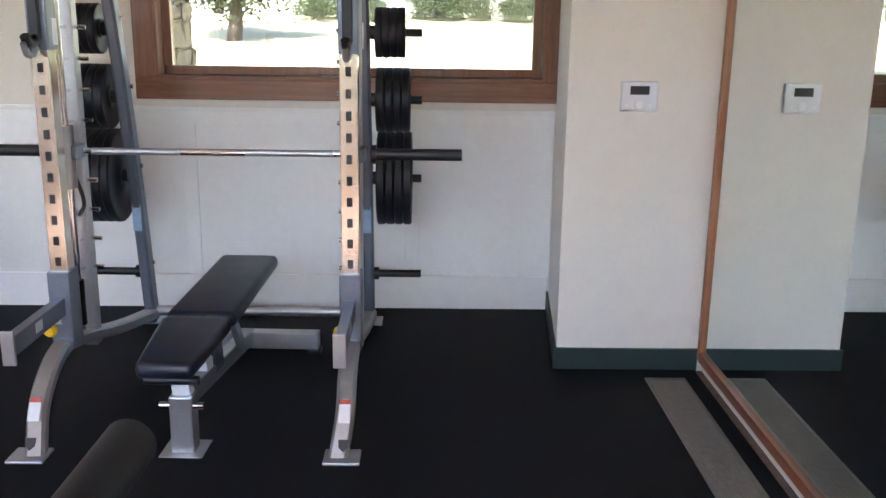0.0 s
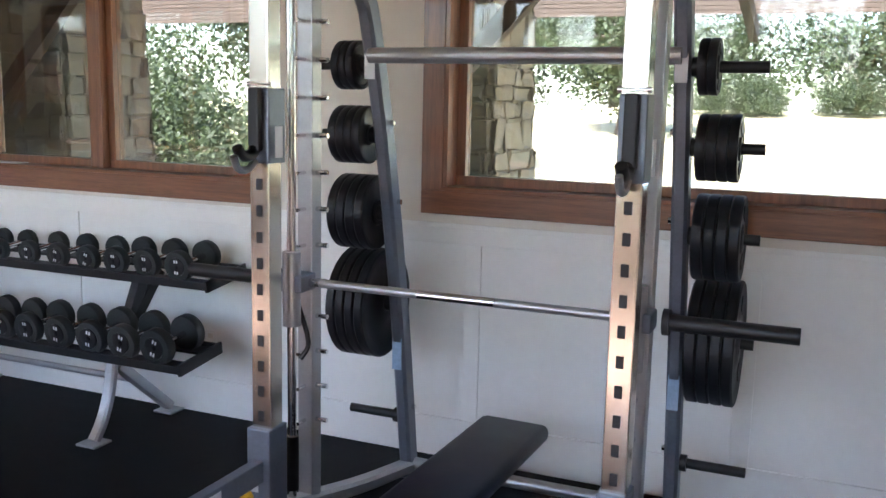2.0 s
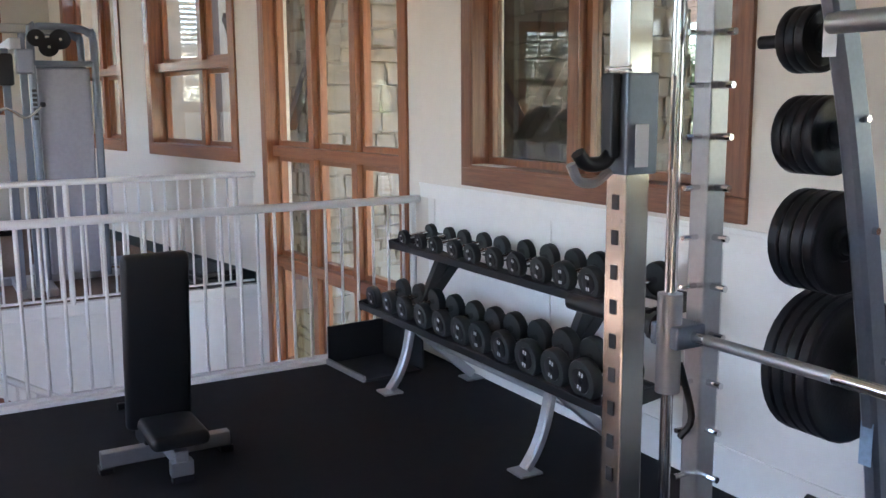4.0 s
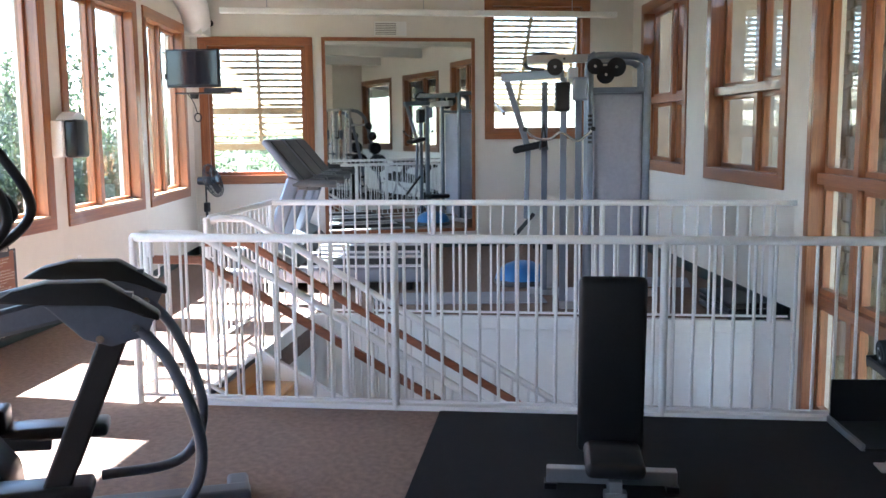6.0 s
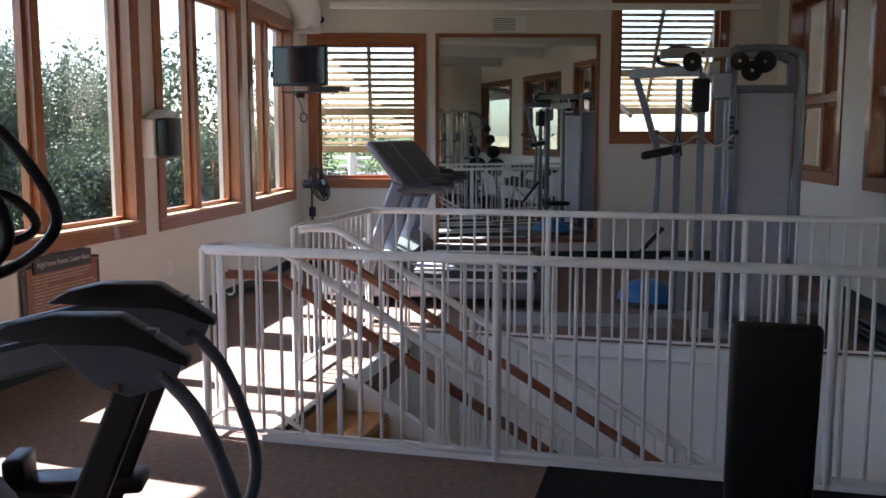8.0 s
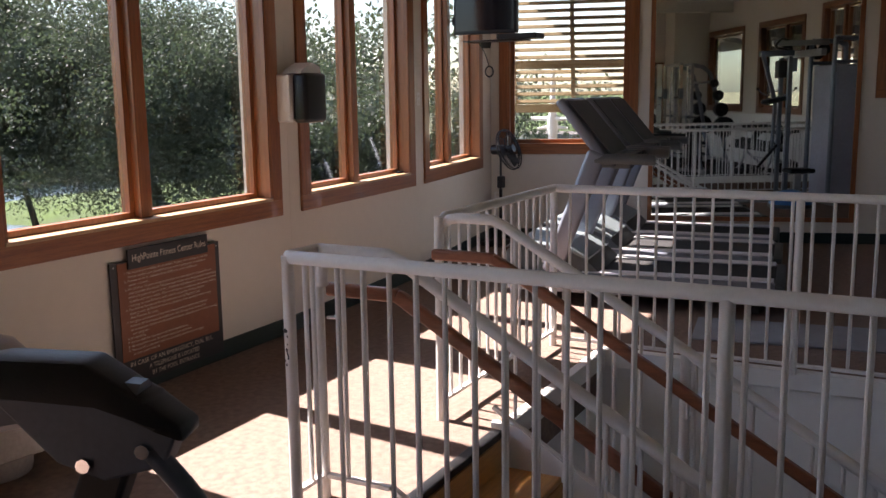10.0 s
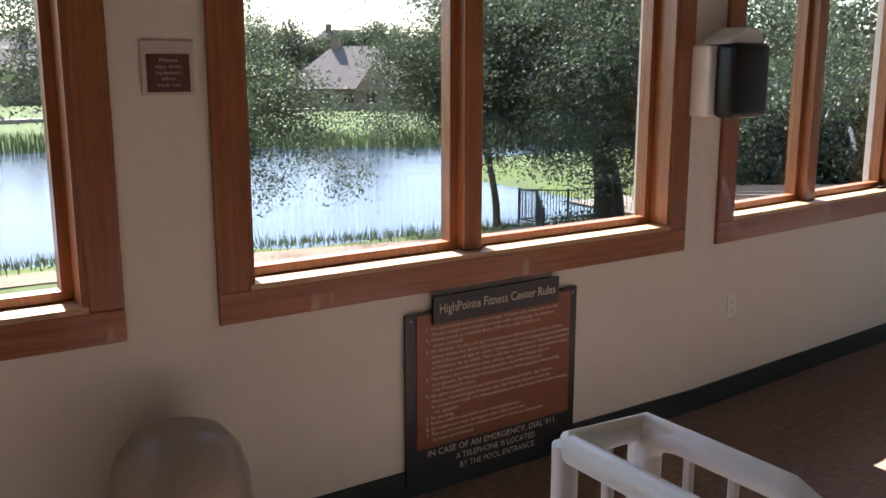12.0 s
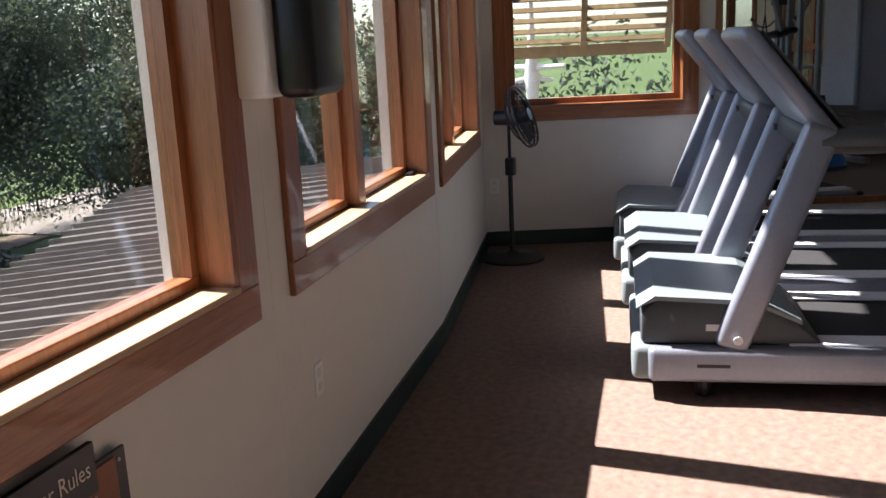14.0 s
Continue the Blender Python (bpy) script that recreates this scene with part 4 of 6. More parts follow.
# ---- cardio machines and the far end ----
def treadmill(m):
    t = thing("treadmill", "silver and grey treadmill with slanted console columns, unplugged screen dark", "treadmill", m, "treadmills facing the windows")
    for s in (-1, 1):
        part("side_rail", bx(s * 0.42 - 0.06, s * 0.42 + 0.06, -0.05, 2.0, 0.09, 0.25, 0.03), "tread_silver", t, smooth=True)
        part("foot_rail", bx(s * 0.36 - 0.065, s * 0.36 + 0.065, 0.55, 1.98, 0.25, 0.262, 0.004), "label_white", t, "pale foot rail")
        bm = bmesh.new()
        beam(bm, (s * 0.43, 0.30, 0.24), (s * 0.40, 0.66, 1.20), 0.085, 0.15, 0.03)
        part("column", bm, "tread_silver", t, smooth=True)
        part("bolt_cap", tb([(s * 0.47, 0.33, 0.29), (s * 0.485, 0.33, 0.29)], 0.02, 10), "label_white", t)
        hb = smooth_path([(s * 0.40, 0.58, 1.12), (s * 0.41, 0.8, 1.15), (s * 0.41, 1.10, 1.14)], 4)
        part("handrail", tb(hb, 0.042, 12), "tread_dark", t, smooth=True)
    part("hood", prism(bmesh.new(), [(-0.08, 0.25), (-0.08, 0.40), (-0.01, 0.46), (0.40, 0.44), (0.58, 0.36), (0.70, 0.25)], 0.84, Matrix.Translation((0.42, 0, 0)) @ pose(0, 0, 0, 0, 0, 90), 0.02), "tread_dark", t, "dark grey motor hood", smooth=True)
    part("hood_top", prism(bmesh.new(), [(-0.10, 0.42), (-0.02, 0.475), (0.41, 0.455), (0.60, 0.365), (0.60, 0.35), (0.40, 0.435), (-0.01, 0.455)], 0.86, Matrix.Translation((0.43, 0, 0)) @ pose(0, 0, 0, 0, 0, 90)), "tread_top", t, "pale grey-green hood cover")
    part("front_bumper", bx(-0.45, 0.45, -0.12, 0.10, 0.09, 0.25, 0.03), "tread_top", t, smooth=True)
    part("deck", bx(-0.36, 0.36, 0.4, 2.0, 0.13, 0.235), "tread_dark", t)
    part("belt", bx(-0.29, 0.29, 0.5, 1.99, 0.235, 0.245, 0.003), "belt", t)
    part("rear_cap", bx(-0.47, 0.47, 1.96, 2.06, 0.08, 0.24, 0.02), "tread_dark", t, smooth=True)
    co = bmesh.new()
    beam(co, (0, 0.72, 1.12), (0, 0.34, 1.60), 0.80, 0.075, 0.03, (0, 1, 0))
    part("console", co, "tread_silver", t, "slanted silver console", smooth=True)
    part("console_face", beam(bmesh.new(), (0, 0.755, 1.18), (0, 0.41, 1.59), 0.70, 0.012, 0.003, (0, 1, 0)), "tread_dark", t, "dark console face")
    part("crossbar", bx(-0.42, 0.42, 0.60, 0.80, 1.08, 1.18, 0.03), "tread_dark", t, smooth=True)
    part("reading_rack", bx(-0.25, 0.25, 0.79, 0.90, 1.15, 1.17, 0.005), "tread_dark", t)
    for s in (-1, 1):
        part("cup_holder", bx(s * 0.3 - 0.07, s * 0.3 + 0.07, 0.75, 0.92, 1.07, 1.18, 0.02), "tread_dark", t, smooth=True)
        part("foot", tb([(s * 0.36, 0.2, 0.0), (s * 0.36, 0.2, 0.10)], 0.04, 12), "black_plastic", t)
        part("foot", tb([(s * 0.36, 1.85, 0.0), (s * 0.36, 1.85, 0.10)], 0.04, 12), "black_plastic", t)
    part("lettering", bx(0.481, 0.482, 0.16, 0.30, 0.165, 0.18), "ink", t)
    part("lettering", bx(0.421, 0.423, 0.20, 0.28, 0.315, 0.345), "label_white", t)
    return t


for x, y in ((-9.40, -0.70), (-10.55, -0.88), (-11.62, -1.06)):
    treadmill(Matrix.Translation((x, y, 0)) @ pose(0, 0, 0, 0, 0, 7))


def elliptical(m):
    e = thing("elliptical_trainer", "dark elliptical trainer with grey swing arms and black grips", "exercise machine", m)
    part("base_beam", bx(-0.06, 0.06, -0.75, 0.95, 0.05, 0.13, 0.02), "slate_plastic", e)
    for y in (-0.72, 0.9):
        part("foot_bar", bx(-0.34, 0.34, y - 0.05, y + 0.05, 0.0, 0.07, 0.02), "slate_plastic", e)
    part("drive_cover", prism(bmesh.new(), [(-0.70, 0.10), (-0.72, 0.45), (-0.5, 0.62), (-0.2, 0.58), (0.0, 0.30), (0.02, 0.10)], 0.30, Matrix.Translation((0.15, 0, 0)) @ pose(0, 0, 0, 0, 0, 90), 0.03), "black_plastic", e, smooth=True)
    part("mast", beam(bmesh.new(), (0, -0.42, 0.55), (0, -0.20, 1.30), 0.09, 0.12, 0.02), "slate_plastic", e, smooth=True)
    part("console", prism(bmesh.new(), [(-0.03, 0), (0.06, 0.0), (0.0, 0.32), (-0.08, 0.30)], 0.42, Matrix.Translation((0.21, -0.20, 1.22)) @ pose(0, 0, 0, 0, 0, 90), 0.015), "black_plastic", e, smooth=True)
    for s in (-1, 1):
        x = 0.305 * s
        g = 0.25 * s
        part("handlebar", tb(smooth_path([(g * 0.5, -0.28, 1.14), (g, -0.10, 1.18), (g, 0.04, 1.28), (g, 0.08, 1.38), (g, 0.02, 1.52), (g, -0.12, 1.70), (g * 0.8, -0.28, 1.76)], 5), 0.022, 10), "black_plastic", e, "looped black handlebar", smooth=True)
        part("inner_grip", tb(smooth_path([(g * 0.6, -0.25, 1.28), (g * 0.8, -0.06, 1.29), (g * 0.85, 0.02, 1.35), (g * 0.8, -0.06, 1.45), (g * 0.6, -0.22, 1.48)], 5), 0.018, 8), "black_plastic", e, smooth=True)
        pts = smooth_path([(x, -0.62, 0.78), (x, -0.25, 0.90), (x, 0.10, 0.985), (x, 0.34, 1.03), (x, 0.52, 1.02)], 4)
        part("swing_arm", sweep(bmesh.new(), pts, 0.07, 0.10), "slate_plastic", e, "slate grey arm", smooth=True)
        part("arm_pad", prism(bmesh.new(), [(0.02, 1.055), (0.10, 1.10), (0.22, 1.125), (0.42, 1.12), (0.54, 1.04), (0.62, 0.985), (0.62, 0.955), (0.56, 0.975), (0.44, 1.04), (0.18, 1.045)], 0.10, Matrix.Translation((x + 0.05, 0, 0)) @ pose(0, 0, 0, 0, 0, 90), 0.012), "black_vinyl", e, "black padded arm rest", smooth=True)
        br = part("bracket", prism(bmesh.new(), [(0.20, 1.04), (0.44, 1.04), (0.60, 0.965), (0.57, 0.90), (0.44, 0.865), (0.34, 0.90)], 0.075, Matrix.Translation((x + 0.0375, 0, 0)) @ pose(0, 0, 0, 0, 0, 90), 0.006), "slate_plastic", e)
        for y, z in ((0.40, 0.90), (0.53, 0.935)):
            for d in (-1, 1):
                part("bolt", tb([(x + d * 0.037, y, z), (x + d * 0.048, y, z)], 0.016, 8), "chrome", br, smooth=True)
        part("rocker", beam(bmesh.new(), (x, 0.45, 0.91), (x, 0.16, 0.20), 0.07, 0.10, 0.012), "black_metal", e, "black rocker post")
        part("side_tube", tb(smooth_path([(x + 0.02, 0.54, 0.93), (x + 0.02, 0.64, 0.80), (x + 0.02, 0.72, 0.60), (x + 0.02, 0.755, 0.42), (x + 0.02, 0.72, 0.26), (x + 0.02, 0.60, 0.16), (x + 0.0, 0.30, 0.13)], 5), 0.024, 12), "slate_plastic", e, "curved blue-grey tube", smooth=True)
        part("pedal", bx(x - 0.10, x + 0.07, -0.12, 0.34, 0.30 - 0.03 * s, 0.36 - 0.03 * s, 0.02), "black_plastic", e, smooth=True)
        part("pedal_toe", bx(x - 0.10, x + 0.07, -0.16, -0.08, 0.33 - 0.03 * s, 0.45 - 0.03 * s, 0.02), "black_plastic", e, smooth=True)
        part("crank_arm", beam(bmesh.new(), (x * 0.6, -0.35, 0.36), (x * 0.9, 0.1, 0.28 - 0.03 * s), 0.04, 0.06, 0.01), "slate_plastic", e)
    return e


elliptical(Matrix.Translation((-3.086, 0.50, 0)) @ pose(0, 0, 0, 0, 0, 21))


def cable_machine():
    c = thing("cable_machine", "multi-station cable machine with grey shrouded weight stack and pulleys", "weight machine")
    part("base", bx(-9.75, -8.25, 3.0, 3.09, 0, 0.07, 0.01), "silver", c)
    part("base", bx(-9.10, -9.0, 2.45, 3.75, 0.0, 0.07, 0.01), "silver", c)
    part("shroud", bx(-9.45, -8.78, 3.10, 3.56, 0.10, 2.02, 0.02), "shroud", c, "pale grey translucent weight shroud")
    for x in (-9.48, -8.75):
        part("frame_tube", tb(smooth_path([(x, 3.06, 0.07), (x, 3.06, 1.2), (x, 3.06, 2.30), (x, 3.10, 2.37), (x, 3.18, 2.39), (x, 3.45, 2.38), (x, 3.56, 2.34), (x, 3.60, 2.24), (x, 3.60, 1.2), (x, 3.60, 0.07)], 4), 0.035, 12), "steel_grey", c, smooth=True)
        part("cross_bar", beam(bmesh.new(), (x, 3.06, 2.06), (x, 3.60, 2.06), 0.05, 0.05, 0.006), "steel_grey", c)
    for x, y in ((-8.30, 2.80), (-8.32, 2.94), (-9.0, 2.62)):
        part("guide_post", bx(x - 0.03, x + 0.03, y - 0.03, y + 0.03, 0.07 if y > 2.7 else 0.06, 2.16, 0.006), "steel_grey", c)
    part("foot_beam", bx(-9.05, -8.26, 2.77, 2.97, 0, 0.08, 0.01), "silver", c)
    part("top_beam", bx(-9.5, -8.25, 2.84, 2.93, 2.15, 2.25, 0.01), "silver", c)
    part("top_beam", beam(bmesh.new(), (-8.8, 3.3, 2.37), (-8.75, 2.45, 2.36), 0.07, 0.08, 0.01), "silver", c)
    for y, z, r in ((3.20, 2.20, 0.085), (3.30, 2.27, 0.09), (3.10, 2.28, 0.075), (2.72, 2.28, 0.08)):
        p = part("pulley", lathe(bmesh.new(), [(r, -0.02), (r * 0.9, -0.008), (r * 0.9, 0.008), (r, 0.02)], 20, Matrix.Translation((-8.66, y, z)) @ pose(0, 0, 0, 0, 90)), "black_plastic", c, smooth=True)
        part("axle", tb([(-8.70, y, z), (-8.62, y, z)], 0.014, 8), "chrome", p, smooth=True)
    part("pulley_block", bx(-8.40, -8.24, 2.72, 2.86, 1.85, 2.12, 0.02), "black_metal", c)
    part("pulley_block", bx(-8.40, -8.24, 2.88, 3.02, 1.95, 2.16, 0.02), "tread_silver", c)
    part("boom", beam(bmesh.new(), (-8.7, 2.80, 2.22), (-8.9, 2.20, 2.20), 0.07, 0.08, 0.01), "steel_grey", c)
    part("press_arm", beam(bmesh.new(), (-8.9, 2.24, 2.20), (-8.9, 2.46, 1.50), 0.05, 0.06, 0.01), "steel_grey", c)
    part("press_arm", beam(bmesh.new(), (-8.9, 2.46, 1.52), (-8.9, 2.44, 0.80), 0.05, 0.05, 0.01), "steel_grey", c)
    part("press_handle", beam(bmesh.new(), (-8.9, 2.52, 0.85), (-8.9, 2.22, 0.50), 0.03, 0.04, 0.006), "black_metal", c)
    part("top_handle", tb(smooth_path([(-8.75, 2.82, 2.36), (-8.8, 2.6, 2.42), (-8.9, 2.48, 2.38), (-8.9, 2.44, 2.30), (-8.85, 2.62, 2.26)], 4), 0.02, 8), "black_plastic", c, smooth=True)
    part("chest_pad", pad(bmesh.new(), 0.30, 0.34, 0.07, Matrix.Translation((-8.85, 2.32, 1.45)) @ pose(0, 0, 0, 12, 0, 0)), "black_vinyl", c, smooth=True)
    part("seat", pad(bmesh.new(), 0.32, 0.38, 0.07, Matrix.Translation((-9.3, 2.50, 0.45))), "black_vinyl", c, smooth=True)
    part("seat_post", bx(-9.34, -9.26, 2.62, 2.72, 0.0, 0.46, 0.006), "silver", c)
    for y in (2.62, 2.78):
        part("cable", tb([(-8.28, y, 2.0), (-8.28, y, 1.74)], 0.005, 6), "black_metal", c)
    part("grip", tb([(-8.28, 2.62, 1.74), (-8.28, 2.585, 1.50), (-8.28, 2.655, 1.50), (-8.28, 2.62, 1.74)], 0.009, 6), "black_plastic", c, "hanging black strap handle")
    part("curl_bar", tb(smooth_path([(-8.26, 2.44, 1.70), (-8.26, 2.54, 1.61), (-8.26, 2.68, 1.60), (-8.26, 2.78, 1.66), (-8.26, 2.92, 1.58), (-8.26, 3.02, 1.64), (-8.26, 3.08, 1.70)], 4), 0.013, 8), "chrome", c, "bent chrome pull-down bar", smooth=True)
    for y in (2.45, 3.07):
        part("bar_grip", lathe(bmesh.new(), [(0.02, -0.02), (0.026, 0.0), (0.02, 0.02)], 10, Matrix.Translation((-8.26, y, 1.69))), "black_plastic", c, smooth=True)
    for n in range(10):
        part("weight", bx(-9.38, -8.85, 3.14, 3.52, 0.12 + n * 0.052, 0.165 + n * 0.052, 0.004), "black_metal", c)
    for n in range(7):
        part("lettering_bar", bx(-8.713, -8.711, 3.04, 3.08, 1.55 + n * 0.042, 1.575 + n * 0.042), "ink", c)


cable_machine()
bb = thing("balance_trainer", "blue rubber half-ball balance trainer on a dark base", "exercise ball", Matrix.Translation((-9.75, 2.38, 0)))
part("base", lathe(bmesh.new(), [(0.30, 0.0), (0.32, 0.015), (0.32, 0.05), (0.30, 0.06)], 28), "tread_dark", bb, smooth=True)
part("dome", lathe(bmesh.new(), [(0.305, 0.055)] + [(0.305 * math.cos(a), 0.055 + 0.20 * math.sin(a)) for a in (0.2, 0.45, 0.7, 0.95, 1.2, 1.4)] + [(0.01, 0.256)], 28), "blue", bb, "blue rubber dome", smooth=True)
for m4, w, l in ((Matrix.Translation((-8.75, 1.75, 0)) @ pose(0, 0, 0, 0, 0, 8), 0.62, 1.75), (Matrix.Translation((-9.9, 3.85, 0)) @ pose(0, 0, 0, 0, 0, -4), 0.6, 0.7)):
    solo("exercise_mat", bx(-w / 2, w / 2, -l / 2, l / 2, 0.0, 0.012, 0.004), "mat_grey", "thin grey foam exercise mat lying on the carpet", "mat", m4, "exercise mats")
# ribbed stack in place of a louvred black return grille
st = thing("ribbed_stack", "black ribbed stack standing in for a louvred return grille", "step platform", Matrix.Translation((-8.25, 4.36, 0)) @ pose(0, 0, 0, 0, 0, 9))
for n in range(3):
    part("platform", bx(-0.42, 0.42, -0.18, 0.18, n * 0.055, n * 0.055 + 0.045, 0.012), "black_plastic", st)
for n in range(9):
    part("rib", bx(-0.40, 0.40, -0.165 + n * 0.038, -0.150 + n * 0.038, 0.155, 0.163), "tread_dark", st)


def fan(m):
    f = thing("pedestal_fan", "black pedestal fan with a chrome-edged round cage, at rest", "fan", m)
    part("base", lathe(bmesh.new(), [(0.24, 0), (0.24, 0.015), (0.20, 0.03), (0.05, 0.045), (0.03, 0.06)], 28), "black_plastic", f, smooth=True)
    part("pole", tb([(0, 0, 0.04), (0, 0, 0.62)], 0.018, 10), "black_metal", f, smooth=True)
    part("pole_upper", tb([(0, 0, 0.6), (0, 0, 1.0)], 0.012, 10), "black_metal", f, smooth=True)
    part("control_box", bx(-0.035, 0.035, -0.03, 0.04, 0.63, 0.76, 0.012), "black_plastic", f, smooth=True)
    part("motor", tb([(0, 0.06, 1.05), (0, -0.10, 1.05)], 0.055, 14), "black_plastic", f, smooth=True)
    tilt = Matrix.Translation((0, 0.09, 1.05)) @ pose(0, 0, 0, 110)
    for r, z in ((0.225, 0.0), (0.225, 0.03), (0.15, 0.055), (0.15, -0.05)):
        part("cage_ring", tube(bmesh.new(), [tilt @ Vector((r * math.cos(a), r * math.sin(a), -z)) for a in (2 * math.pi * k / 32 for k in range(32))], 0.005 if r < 0.2 else 0.007, 6, True), "black_metal", f)
    for k in range(36):
        a = 2 * math.pi * k / 36
        c, s = math.cos(a), math.sin(a)
        part("cage_wire", tb([tilt @ Vector((r * c, r * s, z)) for r, z in ((0.05, 0.07), (0.15, 0.05), (0.225, 0.0), (0.225, -0.03), (0.15, -0.055), (0.05, -0.07))], 0.0018, 4), "black_metal", f)
    for k in range(3):
        bl = bmesh.new()
        box(bl, 0.02, 0.20, -0.05, 0.05, -0.003, 0.003, 0.0, tilt @ pose(0, 0, 0, 0, 0, 120 * k) @ pose(0, 0, 0, 22))
        part("blade", bl, "black_plastic", f)
    part("hub", tb([(0, 0.02, 1.025), (0, 0.16, 1.075)], 0.045, 14), "black_plastic", f, smooth=True)


fan(Matrix.Translation((-11.52, -1.92, 0)) @ pose(0, 0, 0, 0, 0, -4))

tv = thing("television", "black flat television on a ceiling bracket with a disc player below", "television", Matrix.Translation((-10.6, -1.66, 2.47)) @ pose(0, 0, 0, 0, 0, 92) @ Matrix.Scale(0.92, 4))
part("body", bx(-0.36, 0.36, -0.035, 0.05, -0.25, 0.25, 0.012), "black_plastic", tv)
part("screen", bx(-0.335, 0.335, -0.038, -0.035, -0.215, 0.225), "screen", tv, "dark glossy screen")
part("bracket", beam(bmesh.new(), (0, 0.08, -0.1), (-0.42, 0.08, -0.1), 0.05, 0.08), "black_metal", tv)
part("shelf", bx(-0.22, 0.46, -0.12, 0.14, -0.335, -0.32, 0.004), "black_metal", tv)
part("player", bx(0.18, 0.62, -0.14, 0.12, -0.32, -0.265, 0.006), "black_plastic", tv)
part("mount", lathe(bmesh.new(), [(0.05, -0.40), (0.06, -0.34)], 14, Matrix.Translation((0, 0.0, 0))), "black_metal", tv)
part("cable", tb(smooth_path([(-0.10, 0.02, -0.33), (-0.02, 0.02, -0.45), (0.03, 0.02, -0.60)], 5), 0.006, 6), "ink", tv)
part("cable_coil", tube(bmesh.new(), [(0.03 + 0.045 * math.cos(a), 0.02, -0.645 + 0.055 * math.sin(a)) for a in (2 * math.pi * k / 18 for k in range(18))], 0.009, 6, True), "ink", tv)

du = thing("air_duct", "round off-white ventilation duct with a square outlet", "duct")
part("pipe", tb(smooth_path([(-8.2, -1.46, 3.56), (-9.6, -1.60, 3.55), (-10.8, -1.85, 3.50), (-11.5, -2.0, 3.36), (-11.75, -2.06, 3.14)], 5), 0.20, 20), "galv", du, smooth=True)
part("outlet", bx(-11.93, -11.60, -2.23, -1.92, 2.98, 3.12, 0.01), "galv", du)
part("branch", bx(-8.5, -8.0, -1.62, -1.24, 3.36, 3.75, 0.01), "galv", du)
lt = thing("strip_light", "long slim white ceiling strip light, switched off", "light fixture", mW)
part("body", bx(wy(-1.79), wy(3.42), -0.62, -0.52, 3.235, 3.315, 0.02), "white", lt)
for q in (-1.2, 0.8, 2.8):
    part("hanger", tb([(wy(q), -0.57, 3.3), (wy(q), -0.57, TOP)], 0.006, 6), "silver", lt)
vg = thing("wall_vent", "pale louvred supply vent high on the wall", "vent", mW)
part("frame", bx(wy(0.20), wy(0.64), -0.015, 0, 3.02, 3.22, 0.004), "white", vg)
for n in range(7):
    part("slat", bx(wy(0.22), wy(0.50), -0.022, -0.014, 3.04 + n * 0.024, 3.05 + n * 0.024), "vent_metal", vg)
cm = thing("dome_camera", "small dark ceiling dome sensor on the wall", "sensor", mW)
part("dome", lathe(bmesh.new(), [(0.045, 0), (0.045, 0.02), (0.03, 0.05), (0.01, 0.06)], 16, Matrix.Translation((wy(-1.95), 0, 3.17)) @ pose(0, 0, 0, 90)), "black_plastic", cm, smooth=True)
# long beams and strip lights on the ceiling, seen in the mirror
for x in (-9.5, -6.6, -3.6, -0.8):
    solo("ceiling_beam", bx(x - 0.08, x + 0.08, -1.7, 4.9, TOP - 0.24, TOP + 0.01), "ceiling", "white painted ceiling beam", "beam", kind="structure")
for x in (-8.0, -5.1, -2.2):
    sl = thing("strip_light", "long slim white ceiling strip light, switched off", "light fixture")
    part("body", bx(x - 0.06, x + 0.06, -0.9, 3.9, TOP - 0.09, TOP, 0.02), "white", sl)


# ---- things on the south wall ----
def text_mesh(body, size, width=None):
    cu = bpy.data.curves.new("lettering", "FONT")
    cu.body, cu.size, cu.align_x, cu.resolution_u = body, size, "LEFT", 2
    ob = bpy.data.objects.new("lettering", cu)
    me = bpy.data.meshes.new_from_object(ob)
    bpy.data.objects.remove(ob)
    if width:
        w = max(v.co.x for v in me.vertices) - min(v.co.x for v in me.vertices)
        for v in me.vertices:
            v.co.x *= width / w
    return me


def lettering(parent, body, x, z, size, mat, y, width=None):
    me = text_mesh(body, size, width)
    me.materials.append(M[mat])
    ob = new("lettering", me)
    ob.parent = parent
    ob.matrix_basis = Matrix.Translation((x, y, z)) @ pose(0, 0, 0, 90)
    return ob


mS1, LS1 = wall_frame(corners[1], corners[2])
SX = lambda x: (x - corners[1][0]) / (corners[2][0] - corners[1][0]) * LS1
sg = thing("rules_sign", "copper-coloured rules sign with black border and header board", "sign", mS1 @ Matrix.Translation((SX(-5.712), 0, 0)))
part("board", bx(0, 0.885, -0.022, -0.013, 0.055, 0.765, 0.002), "sign_black", sg)
part("panel", bx(0.05, 0.845, -0.026, -0.022, 0.20, 0.755), "sign_brown", sg, "copper-brown text panel")
part("header", bx(0.12, 0.765, -0.040, -0.026, 0.715, 0.828, 0.002), "sign_black", sg, "black header board")
lettering(sg, "HighPointe Fitness Center Rules", 0.145, 0.758, 0.055, "sign_text", -0.0415, 0.595)
